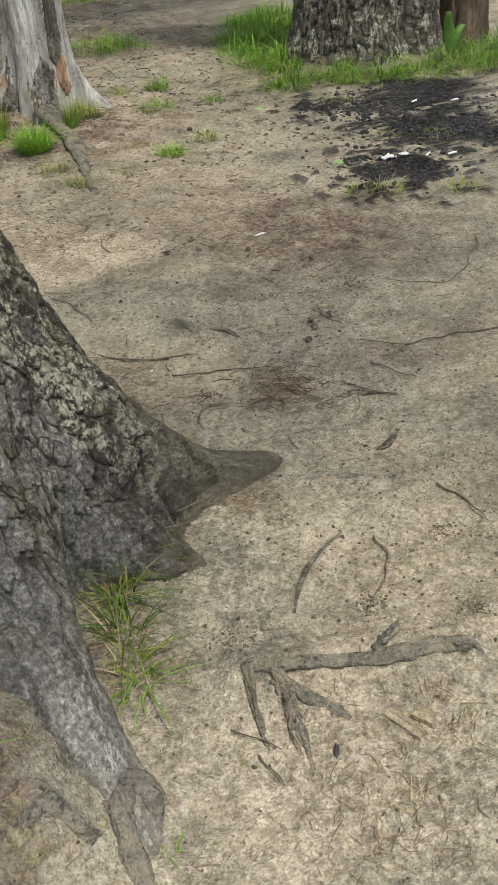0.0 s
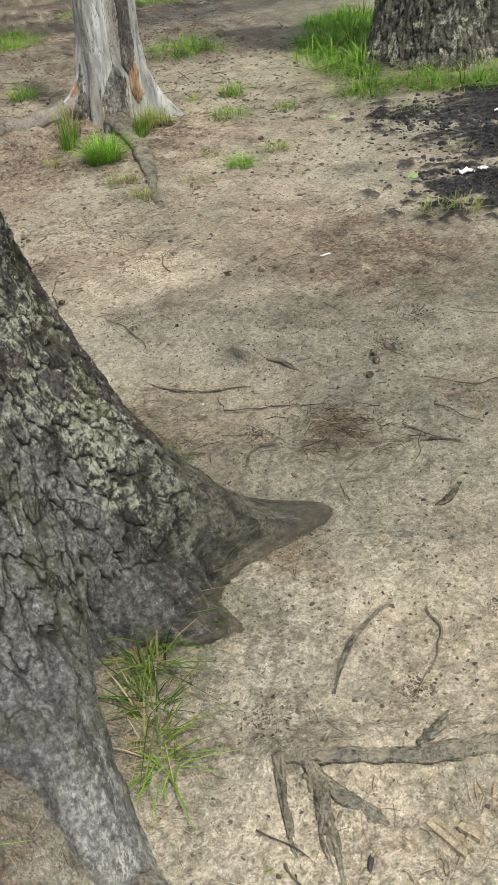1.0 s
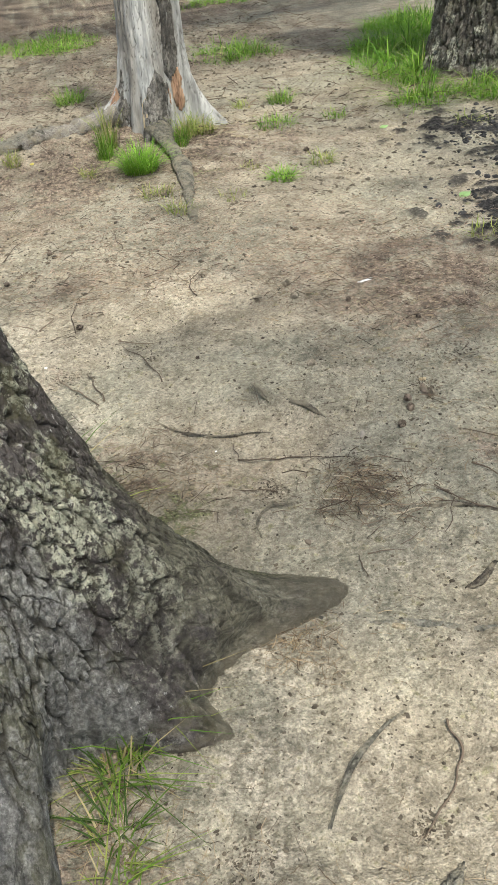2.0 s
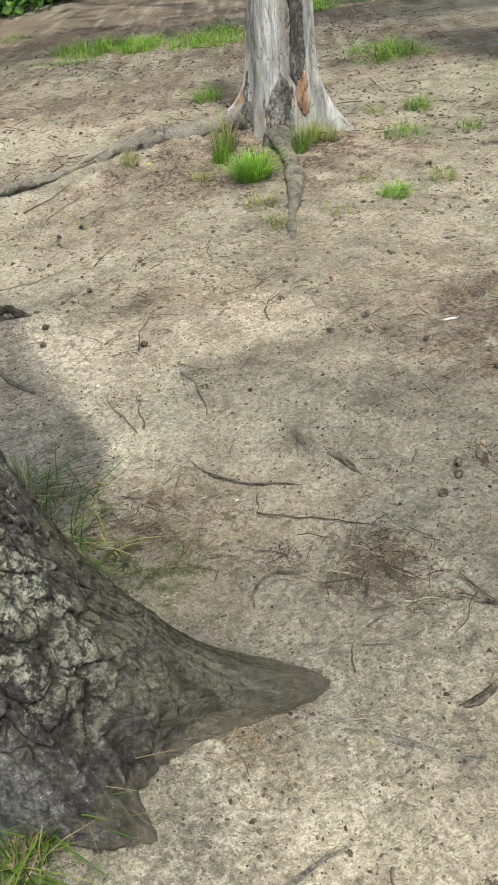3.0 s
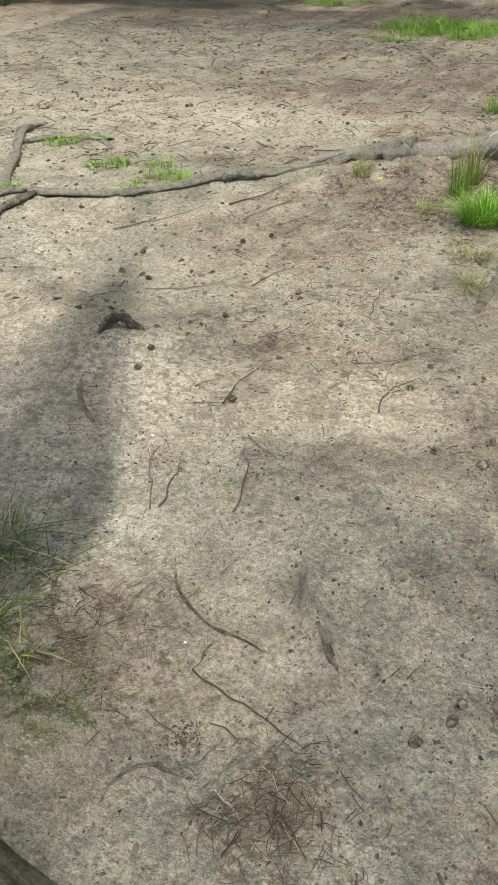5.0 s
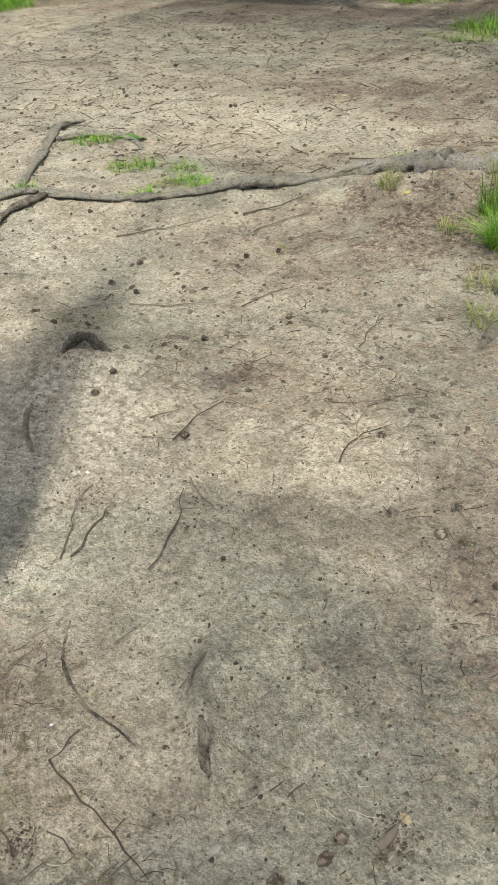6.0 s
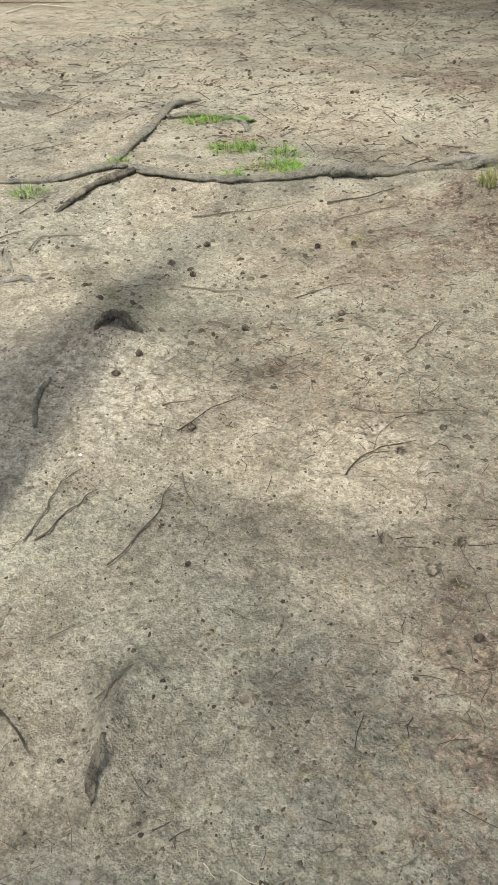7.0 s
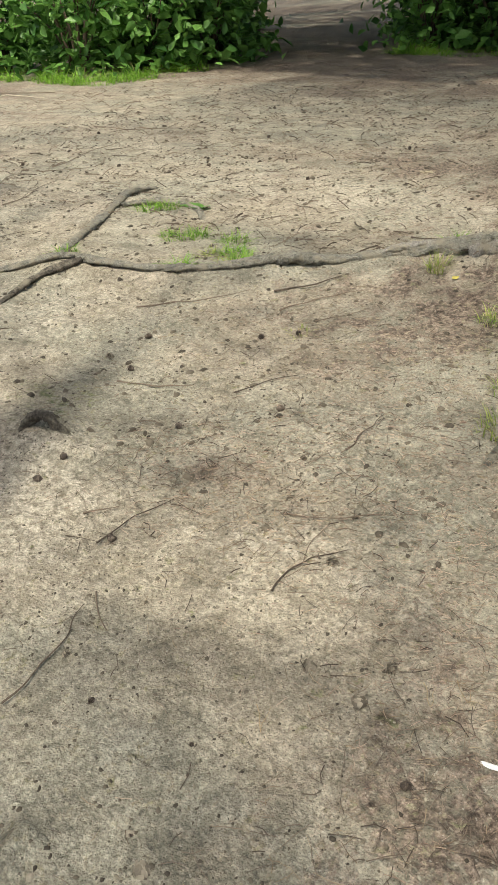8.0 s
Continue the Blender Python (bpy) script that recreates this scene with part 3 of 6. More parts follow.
def build_ground():
    xs = spaced(-1.7, 1.5, 0.0105, -400, 400)
    ys = spaced(-3.05, 2.0, 0.0105, -400, 600)
    X, Y = np.meshgrid(xs, ys)
    near = step(14, 7, np.hypot(X, Y))
    Z = soil_height(X, Y) * step(40, 15, np.hypot(X, Y)) + soil_fine(X, Y) * (0.3 + 0.7 * near) * step(60, 20, np.hypot(X, Y))
    wob = 0.25 * fbm(X * 2.3, Y * 2.3, 51, 3)
    small = fbm(X * 11, Y * 11, 61, 4)
    # charred ground of an old fire
    burn = 1.0 - np.hypot((X - 2.62) / 0.55, (Y - 1.65) / 0.45) + wob + 0.6 * small
    burn = np.maximum(burn, 1.0 - np.hypot((X - 2.35) / 0.5, (Y - 0.85) / 0.65) + wob + 0.8 * small)
    burn = np.maximum(burn, 0.75 - np.hypot((X - 1.7) / 0.4, (Y - 0.35) / 0.45) + wob + 1.0 * small)
    burn = np.maximum(burn, 0.7 - np.hypot((X - 2.05) / 0.5, (Y - 1.75) / 0.35) + wob + 1.0 * small)
    char = step(-0.05, 0.25, burn)
    char = np.maximum(char, 0.85 * step(-0.55, -0.1, burn) * step(0.12, 0.26, small))
    # ash smear on the far soil
    char = np.maximum(char, 0.55 * step(0.0, 0.6, 1.0 - np.hypot((X + 4.55) / 0.3, (Y - 2.2) / 0.34) + 1.2 * small))
    # needle litter and humus
    lit = 0.55 * bump_at(X, Y, 0.75, 0.0, 0.45, 0.38) + 0.4 * bump_at(X, Y, 1.0, -0.25, 0.35, 0.3) + 0.45 * bump_at(X, Y, -0.9, 1.5, 0.7, 0.6) + 0.18 * bump_at(X, Y, -0.1, 0.85, 0.65, 0.5) + 0.4 * bump_at(X, Y, -0.2, -1.28, 0.28, 0.14) + 0.5 * bump_at(X, Y, -0.45, 0.3, 0.3, 0.15)
    lit = lit + 0.15 * bump_at(X, Y, 0.22, -1.46, 0.17, 0.13) + 0.9 * bump_at(X, Y, -0.4, -1.2, 0.22, 0.22) + 0.3 * bump_at(X, Y, 0.85, -0.45, 0.35, 0.4)
    lit = lit + 0.55 * bump_at(X, Y, 0.75, -1.45, 0.25, 0.16) + 1.3 * bump_at(X, Y, 0.25, 2.15, 0.8, 0.6) + 0.5 * bump_at(X, Y, -0.5, 2.0, 0.5, 0.4) + 1.1 * bump_at(X, Y, -0.92, -2.72, 0.2, 0.3)
    lit = lit + 0.6 * bump_at(X, Y, -0.55, -2.35, 0.12, 0.3) + 0.35 * bump_at(X, Y, -0.05, -2.75, 0.25, 0.12) + 0.45 * bump_at(X, Y, 1.2, -0.3, 0.7, 0.6)
    lit = lit + 0.4 * bump_at(X, Y, -0.6, -0.45, 0.1, 0.12) + 0.5 * bump_at(X, Y, 0.0, 5.7, 2.6, 1.5) + 0.4 * bump_at(X, Y, -1.6, 4.6, 1.6, 0.8)
    lit = lit + 1.1 * step(6.5, 9.5, Y) + 0.5 * step(-6, -8.5, X) * step(6, 3, Y) + 0.75 * bump_at(X, Y, -9.5, 6, 1.6, 1.4)
    lit = lit + 0.36 * step(2.0, 3.2, Y) * step(0.02, 0.3, fbm(X * 0.8 + 3, Y * 1.3, 57, 3)) + 0.35 * step(1.0, 2.5, Y) * step(0.05, 0.3, fbm(X * 3.1, Y * 5, 58, 3))
    litter = np.clip(lit * (0.75 + 1.3 * small + 0.6 * wob), 0, 1)
    # pale sand, partly sunlight painted where the crowns have gaps
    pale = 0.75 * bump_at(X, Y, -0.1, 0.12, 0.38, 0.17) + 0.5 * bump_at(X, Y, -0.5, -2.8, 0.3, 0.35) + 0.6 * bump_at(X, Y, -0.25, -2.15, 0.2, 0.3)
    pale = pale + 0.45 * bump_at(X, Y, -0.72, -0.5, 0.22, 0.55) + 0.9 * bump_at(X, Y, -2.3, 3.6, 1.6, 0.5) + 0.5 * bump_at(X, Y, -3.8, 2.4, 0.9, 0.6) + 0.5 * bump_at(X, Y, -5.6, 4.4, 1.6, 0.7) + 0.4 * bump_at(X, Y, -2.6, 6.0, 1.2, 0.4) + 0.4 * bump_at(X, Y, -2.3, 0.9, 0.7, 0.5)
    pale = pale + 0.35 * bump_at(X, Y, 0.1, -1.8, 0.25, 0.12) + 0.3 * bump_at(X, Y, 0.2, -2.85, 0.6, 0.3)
    # painted sun flecks; grey crust, made paler to weaken the trunk's shadow
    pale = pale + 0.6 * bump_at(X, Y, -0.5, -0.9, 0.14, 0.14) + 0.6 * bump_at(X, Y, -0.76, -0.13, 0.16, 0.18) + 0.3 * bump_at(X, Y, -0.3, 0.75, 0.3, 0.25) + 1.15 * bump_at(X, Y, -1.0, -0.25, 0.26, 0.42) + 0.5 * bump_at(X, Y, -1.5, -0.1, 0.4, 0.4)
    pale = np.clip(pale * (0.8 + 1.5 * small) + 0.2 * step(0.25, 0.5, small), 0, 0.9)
    moss = 0.5 * bump_at(X, Y, -1.25, 0.36, 0.28, 0.14) + 0.85 * bump_at(X, Y, -0.45, -1.42, 0.3, 0.17) + 0.7 * bump_at(X, Y, -0.75, -1.15, 0.16, 0.25) + 0.45 * bump_at(X, Y, -0.95, -2.75, 0.2, 0.2) + 0.8 * bump_at(X, Y, 2.6, 2.9, 0.9, 1.0) + 0.35 * bump_at(X, Y, 0.1, 1.7, 0.4, 0.4)
    moss = np.clip(moss * (0.7 + 1.2 * small), 0, 0.85)
    Z = Z + 0.03 * char * np.abs(small)
    me = fast_mesh("ground", np.stack([X, Y, Z], -1).reshape(-1, 3), grid_faces(len(ys), len(xs)), SOIL)
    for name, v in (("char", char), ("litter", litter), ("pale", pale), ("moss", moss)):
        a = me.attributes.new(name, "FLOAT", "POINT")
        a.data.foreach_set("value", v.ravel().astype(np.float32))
    return tagged(new("ground", me), "trodden sandy forest soil with needle litter, crumbs, pale patches and painted sun flecks", "ground", kind="structure")


build_ground()


# ---- trees ----
def tower(center, lean, zs, thetas, radius, material, bark=(0.045, 0.1, 0.012), smooth_below=0.0, lichen=None, seed=0, joint=0.2, marks=None, bend=None, flare=None):
    """A trunk: rings of points at the heights zs, with radius(theta, z)."""
    T, Z = np.meshgrid(thetas, zs)
    R = radius(T, Z)
    # bark plates with sunk joints, fading out over the lowest part
    S = np.zeros_like(Z)
    S[1:] = np.cumsum(np.hypot(np.diff(Z, axis=0), np.diff(R, axis=0)), axis=0)
    u, v = T * float(np.median(R)) * 1.2 / bark[0], S / bark[1]
    u, v = u + 0.75 * fbm(T * 8, S * 11, seed + 2, 4), v + 0.75 * fbm(T * 8, S * 11, seed + 4, 4)
    edge, tone = cells(u, v, seed)
    keep = step(smooth_below * 0.5, smooth_below * 1.3 + 1e-3, Z + 0.12 * fbm(T * 4, Z * 5, seed + 8, 3)) if smooth_below else np.ones_like(Z)
    if flare:
        keep = keep * (1 - step(0.16, 0.34, flare(T, Z) + 0.05 * fbm(T * 5, Z * 6, seed + 13, 3)))
    keep = np.maximum(keep, 0.25)
    crack = (1 - step(0.01, joint, edge)) * keep
    R = R - bark[2] * crack + bark[2] * 0.5 * (tone - 0.5) * keep + bark[2] * (0.9 * fbm(T * 34, S * 26, seed + 5, 4) + 0.5 * fbm(T * 11, S * 13, seed + 6, 3) + (1 - keep) * 1.8 * fbm(T * 36 + 3 * fbm(T * 5, Z * 6, seed + 9, 2), Z * 6, seed + 7, 3))
    strand = 0.5 + 0.62 * fbm(T * 46 + 2.5 * fbm(T * 6, S * 6, seed + 21, 2), S * 5, seed + 23, 3)
    R = R + bark[2] * 0.5 * (strand - 0.5) * (1 - keep)
    X = center[0] + lean[0] * Z + R * np.cos(T) + (bend(Z) if bend else 0)
    Y = center[1] + lean[1] * Z + R * np.sin(T)
    me = fast_mesh("trunk", np.stack([X, Y, Z], -1).reshape(-1, 3), grid_faces(len(zs), len(thetas), wrap=True), material)
    a = me.attributes.new("crack", "FLOAT", "POINT")
    a.data.foreach_set("value", crack.ravel().astype(np.float32))
    for name, value in (("strand", strand), ("bare", 1 - keep)):
        a = me.attributes.new(name, "FLOAT", "POINT")
        a.data.foreach_set("value", value.ravel().astype(np.float32))
    a = me.attributes.new("lichen", "FLOAT", "POINT")
    a.data.foreach_set("value", (lichen(T, Z) if lichen else np.ones_like(Z)).ravel().astype(np.float32))
    for name, mark in (marks or {}).items():
        a = me.attributes.new(name, "FLOAT", "POINT")
        a.data.foreach_set("value", mark(T, Z).ravel().astype(np.float32))
    a = me.attributes.new("dirt", "FLOAT", "POINT")
    a.data.foreach_set("value", step(0.1, 0.0, Z + 0.1 * fbm(T * 16, Z * 30, seed + 12, 4)).ravel().astype(np.float32) * 0.9)
    return me


def turn(a, b):
    return (a - b + math.pi) % (2 * math.pi) - math.pi


def lobe(T, Z, angle, widths, heights, reach):
    """How far a root flare stands out at each height."""
    w = np.interp(Z, heights, widths)
    return np.interp(Z, heights, reach) * np.exp(-np.abs(turn(T, radians(angle)) / np.radians(w)) ** 2.2)


def leaves_at(spots, size, seed):
    """Folded leaf quads at the given places."""
    rng = np.random.default_rng(seed)
    n = len(spots)
    a = rng.normal(size=(n, 3))
    a /= np.linalg.norm(a, axis=1)[:, None]
    b = np.cross(a, rng.normal(size=(n, 3)))
    b /= np.linalg.norm(b, axis=1)[:, None]
    s = size * rng.uniform(0.6, 1.3, n)[:, None]
    p = np.asarray(spots)
    co = np.stack([p - a * s, p + b * s * 0.45, p + a * s, p - b * s * 0.45], 1).reshape(-1, 3)
    return co, np.arange(n * 4).reshape(-1, 4)


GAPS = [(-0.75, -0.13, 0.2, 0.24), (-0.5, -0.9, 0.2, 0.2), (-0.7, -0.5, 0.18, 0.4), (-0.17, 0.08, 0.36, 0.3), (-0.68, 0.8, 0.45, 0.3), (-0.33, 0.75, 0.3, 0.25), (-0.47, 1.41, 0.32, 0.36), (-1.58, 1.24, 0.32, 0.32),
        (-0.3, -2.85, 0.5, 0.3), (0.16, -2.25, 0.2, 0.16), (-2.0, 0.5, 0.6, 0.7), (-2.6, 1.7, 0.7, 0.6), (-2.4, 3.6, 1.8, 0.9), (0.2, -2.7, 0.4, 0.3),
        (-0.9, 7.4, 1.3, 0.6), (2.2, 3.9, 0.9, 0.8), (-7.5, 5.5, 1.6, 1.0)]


def sun_gap(x, y):
    """Where the crowns leave gaps for the sun."""
    g = np.zeros(np.shape(x))
    for cx, cy, rx, ry in GAPS:
        g = np.maximum(g, step(1.35, 0.75, np.hypot((x - cx) / rx, (y - cy) / ry)))
    return g


def crown_of(lo, hi, count, size, h_lo, h_hi, seed):
    """Leaves over the stretch of ground lo..hi on which their shade falls."""
    rng = np.random.default_rng(seed)
    gx, gy = rng.uniform(lo[0], hi[0], count), rng.uniform(lo[1], hi[1], count)
    thick = np.interp(gy, [-2.2, -1.75, -1.5, -0.7, -0.3, 0.2, 0.5, 5.5, 7.5], [0.52, 0.52, 0.6, 0.58, 0.47, 0.27, 0.18, 0.26, 0.85])
    thick = np.maximum(thick, 0.4 * step(1.0, 1.6, gx))
    thick = np.maximum(thick, np.maximum(0.4 * bump_at(gx, gy, -1.13, 1.05, 0.35, 0.3), 0.5 * bump_at(gx, gy, -1.35, 0.4, 0.3, 0.25)))
    keep = rng.uniform(size=count) > 1.05 * sun_gap(gx, gy)
    keep &= rng.uniform(size=count) + 0.15 * fbm(gx * 2.3, gy * 2.3, seed, 3) < thick
    gx, gy = gx[keep], gy[keep]
    h = rng.uniform(h_lo, h_hi, len(gx))
    k = h / TO_SUN.z
    return leaves_at(np.stack([gx + TO_SUN.x * k, gy + TO_SUN.y * k, h], 1), size, seed)


def near_tree():
    tree = base("lichen_tree", -0.87, -1.85, 0, "large living tree with cracked grey bark, pale lichen and spreading roots", "tree")
    hs = np.array([-0.12, 0.0, 0.05, 0.1, 0.17, 0.26, 0.37, 0.49, 0.68, 0.9, 1.3])
    core = np.array([0.46, 0.44, 0.43, 0.42, 0.405, 0.385, 0.36, 0.34, 0.315, 0.29, 0.275])

    FOOT_ANGLE = [-100, -90, -84, -81, -79, -77, -74, -72, -70, -67, -60, -55, -48, -42, -37, -34, -31, -28, -25, -22, -19, -16, -12, -8, -5, -3.4, -2.6, 0, 3, 4.2, 5.2, 8, 12, 18, 30]
    FOOT_REACH = [0.72, 0.74, 0.78, 0.92, 1.06, 1.08, 1.04, 0.95, 0.84, 0.69, 0.55, 0.49, 0.44, 0.44, 0.53, 0.61, 0.66, 0.65, 0.6, 0.57, 0.6, 0.59, 0.62, 0.68, 0.75, 0.83, 0.9, 0.925, 0.92, 0.88, 0.78, 0.68, 0.61, 0.56, 0.5]

    def radius(T, Z):
        r = np.where(Z < 1.3, np.interp(Z, hs, core), 0.275 - 0.11 * step(1.3, 5.0, Z) - 0.1 * step(5.0, 6.6, Z))
        r = r + lobe(T, Z, 2, [7, 7.5, 8.5, 11, 15, 20, 26, 30, 30, 30, 30], hs, [0.56, 0.46, 0.345, 0.26, 0.19, 0.145, 0.105, 0.075, 0.045, 0.01, 0])
        r = r + lobe(T, Z, -76, [6, 6.5, 7.2, 8.5, 11, 16, 22, 26, 30, 30, 30], hs, [0.66, 0.59, 0.53, 0.46, 0.37, 0.265, 0.14, 0.065, 0.03, 0.01, 0])
        r = r + lobe(T, Z, -100, [14, 14, 14, 15, 16, 18, 22, 26, 30, 30, 30], hs, [0.35, 0.29, 0.25, 0.2, 0.15, 0.1, 0.05, 0.02, 0, 0, 0])
        r = r + lobe(T, Z, -32, [8, 8.5, 9, 11, 15, 20, 24, 26, 30, 30, 30], hs, [0.28, 0.23, 0.19, 0.155, 0.12, 0.08, 0.07, 0.04, 0.02, 0, 0])
        r = r + lobe(T, Z, -13, [10, 11, 12, 12, 13, 15, 18, 20, 30, 30, 30], hs, [0.2, 0.18, 0.17, 0.16, 0.13, 0.09, 0.05, 0.03, 0, 0, 0])
        for angle in (125, 190, 222):
            r = r + lobe(T, Z, angle, [12, 13, 14, 15, 17, 20, 24, 28, 30, 30, 30], hs, [0.5, 0.4, 0.3, 0.24, 0.19, 0.13, 0.08, 0.05, 0.02, 0, 0])
        # outline of the foot where it meets the soil
        foot = sum(np.interp(np.degrees(T) + d, FOOT_ANGLE, FOOT_REACH) for d in (-2.4, -1.2, 0, 1.2, 2.4)) / 5 + 0.03 * fbm(T * 14, Z * 3, 73, 3)
        w = step(0.07, 0.0, Z) * step(-100, -92, np.degrees(T)) * step(26, 16, np.degrees(T))
        r = r * (1 - w) + (foot + 0.3 * np.maximum(0.015 - Z, 0)) * w
        return r * (1 + 0.035 * fbm(T * 2.2 + 9, Z * 2.0, 71, 3))

    fine = np.radians(np.linspace(-125, 50, 520))
    thetas = np.concatenate([fine, np.radians(np.linspace(50, 235, 60)[1:-1])])
    zs = np.concatenate([np.linspace(-0.1, 0.12, 50), np.linspace(0.125, 1.15, 270), np.linspace(1.2, 6.6, 40)])

    def lichen(T, Z):
        return step(0.14, 0.38, Z + 0.08 * fbm(T * 3, Z * 4, 77, 2)) * (0.7 + 0.3 * step(-0.9, -0.3, T)) + 0.18

    part("trunk", tower((-0.87, -1.85), (-0.03, 0.01), zs, thetas, radius, BARK, (0.044, 0.095, 0.014), 0.24, lichen, 11, 0.13,
                        {"olive": lambda T, Z: 0.8 * step(-0.75, -0.2, T + 0.2 * fbm(T * 4, Z * 5, 15, 3)) * step(0.75, 0.3, Z) * step(1.0, 0.5, T),
                         "mossy": lambda T, Z: step(-0.03, 0.13, T + 0.08 * fbm(T * 9, Z * 9, 16, 3)) * step(0.8, 0.3, Z) * step(2.2, 1.6, T),
                         "ash": lambda T, Z: step(0.8, 0.4, Z) * step(-0.55, -0.85, T),
                         "worn": lambda T, Z: step(0.3, 0.12, Z) * np.exp(-((T - np.interp(Z, [0, 0.2], [-1.36, -1.30])) / 0.09) ** 2)},
                        lambda Z: 0.47 * step(1.1, 2.5, Z), lambda T, Z: radius(T, Z) - np.interp(Z, hs, core)), tree).location = (0.87, 1.85, 0)
    v, f = tube([(-0.69, -2.5, 0.1), (-0.675, -2.62, 0.07), (-0.665, -2.7, 0.055), (-0.665, -2.76, 0.045), (-0.665, -2.83, 0.035), (-0.66, -2.9, 0.015), (-0.655, -3.0, -0.03)], [0.06, 0.05, 0.036, 0.026, 0.024, 0.026, 0.02], 16, 9, 0.22, 5, 0.8, 0.3)
    part("root", mesh_of("root", v, f, WORN_ROOT), tree, "thick scuffed surface root").location = (0.87, 1.85, 0)
    v, f = tube([(-0.662, -2.82, 0.04), (-0.664, -2.775, 0.058), (-0.654, -2.735, 0.066), (-0.632, -2.716, 0.068), (-0.61, -2.732, 0.06), (-0.604, -2.77, 0.046), (-0.612, -2.8, 0.03)],
                [0.016, 0.022, 0.025, 0.026, 0.024, 0.017, 0.009], 16, 9, 0.14, 6, 0.8, 0.15)
    part("root", mesh_of("root", v, f, WORN_ROOT), tree, "horseshoe-shaped root callus worn smooth and grey").location = (0.87, 1.85, 0)
    v, f = tube([(-0.1, -1.88, 0.0), (-0.02, -1.91, -0.004), (0.06, -1.955, 0.0), (0.16, -1.985, 0.001), (0.28, -2.04, -0.002), (0.36, -2.05, -0.01)], [0.012, 0.009, 0.009, 0.011, 0.01, 0.006], 8, 7, 0.15, 8, 0.8)
    part("root", mesh_of("root", v, f, ROOT), tree, "thin half-buried root").location = (0.87, 1.85, 0)
    for k, (ax, ay, az) in enumerate(((-2.4, -3.6, 6.6), (0.6, -4.2, 7.2), (1.4, -1.6, 7.4), (-1.2, 0.6, 7.2), (-2.8, -0.8, 6.8))):
        v, f = tube([(-0.53, -1.8, 4.2 + 0.3 * k), ((ax - 1.0) / 2, (ay - 1.8) / 2, (az + 5.6) / 2), (ax, ay, az)], [0.04, 0.02, 0.008], 7, 4, 0.1, k)
        part("limb", mesh_of("limb", v, f, BROWN_BARK), tree).location = (0.87, 1.85, 0)
    co, q = crown_of((-6.5, -4.5), (6.0, 9.0), 80000, 0.075, 4.8, 7.4, 5)
    part("crown", fast_mesh("crown", co, q, CANOPY), tree).location = (0.87, 1.85, 0)


near_tree()


def dead_trunk():
    cx, cy = 0.2, 2.57
    tree = base("dead_tree", cx, cy, 0, "barkless silver-grey dead tree trunk with a dark bark strip", "tree")
    hs = np.array([-0.1, 0.05, 0.1, 0.15, 0.2, 0.25, 0.32, 0.42, 0.6, 0.9, 1.4])
    core = np.array([0.23, 0.225, 0.222, 0.22, 0.218, 0.216, 0.213, 0.209, 0.203, 0.197, 0.19])

    def radius(T, Z):
        r = np.interp(Z, hs, core)
        r = r + lobe(T, Z, 184, [9, 9, 9, 10, 11, 12, 14, 18, 22, 25, 25], hs, [0.6, 0.5, 0.42, 0.34, 0.25, 0.175, 0.1, 0.04, 0.008, 0, 0])
        r = r + lobe(T, Z, -8, [10, 10, 10, 10, 10, 10, 11, 12, 14, 20, 20], hs, [0.3, 0.26, 0.22, 0.175, 0.135, 0.1, 0.058, 0.025, 0.004, 0, 0])
        r = r - lobe(T, Z, -27, [6] * 11, hs, [0.05, 0.05, 0.05, 0.05, 0.05, 0.045, 0.04, 0.03, 0.02, 0.01, 0]) - lobe(T, Z, -150, [5] * 11, hs, [0.03, 0.03, 0.035, 0.04, 0.04, 0.04, 0.035, 0.025, 0.01, 0, 0])
        r = r + lobe(T, Z, -107, [13, 14, 15, 15, 15, 16, 18, 20, 25, 25, 25], hs, [0.3, 0.2, 0.15, 0.11, 0.08, 0.06, 0.03, 0.015, 0, 0, 0])
        r = r + lobe(T, Z, -140, [10, 10, 10, 10, 10, 10, 12, 14, 15, 15, 15], hs, [0.06, 0.05, 0.045, 0.04, 0.04, 0.035, 0.03, 0.02, 0.01, 0, 0])
        r = r + lobe(T, Z, 90, [30] * 11, hs, [0.25, 0.2, 0.15, 0.1, 0.08, 0.05, 0.03, 0, 0, 0, 0])
        return r * (1 + 0.05 * fbm(T * 3.2 + 4, Z * 1.3, 91, 3) + 0.012 * np.sin(T * 23 + 3 * fbm(T * 2, Z * 2, 95, 2)))

    fine = np.radians(np.linspace(-200, 25, 200))
    thetas = np.concatenate([fine, np.radians(np.linspace(25, 160, 40)[1:-1])])
    zs = np.concatenate([np.linspace(-0.05, 1.3, 150), np.linspace(1.35, 6.0, 20)])
    off = (-cx, -cy, 0)
    part("trunk", tower((cx, cy), (0.05, 0.02), zs, thetas, lambda T, Z: np.where(Z < 1.4, radius(T, np.minimum(Z, 1.4)), 0.19 - 0.012 * (Z - 1.4)), DEAD_WOOD, (0.05, 0.9, 0.005), 0, None, 21, 0.05), tree).location = off

    def shell(name, a0, a1, z0, z1, shape, material, lift, seed, label):
        ts, hz = np.radians(np.linspace(a0, a1, 70)), np.linspace(z0, z1, 90)
        T, Z = np.meshgrid(ts, hz)
        mask = shape(np.degrees(T), Z) + 0.55 * fbm(T * 9, Z * 8, seed, 4)
        R = radius(T, Z) + lift * step(0.0, 0.2, mask) - 0.012 + lift * 0.9 * fbm(T * 26, Z * 17, seed + 3, 4)
        co = np.stack([cx + 0.05 * Z + R * np.cos(T), cy + 0.02 * Z + R * np.sin(T), Z], -1).reshape(-1, 3)
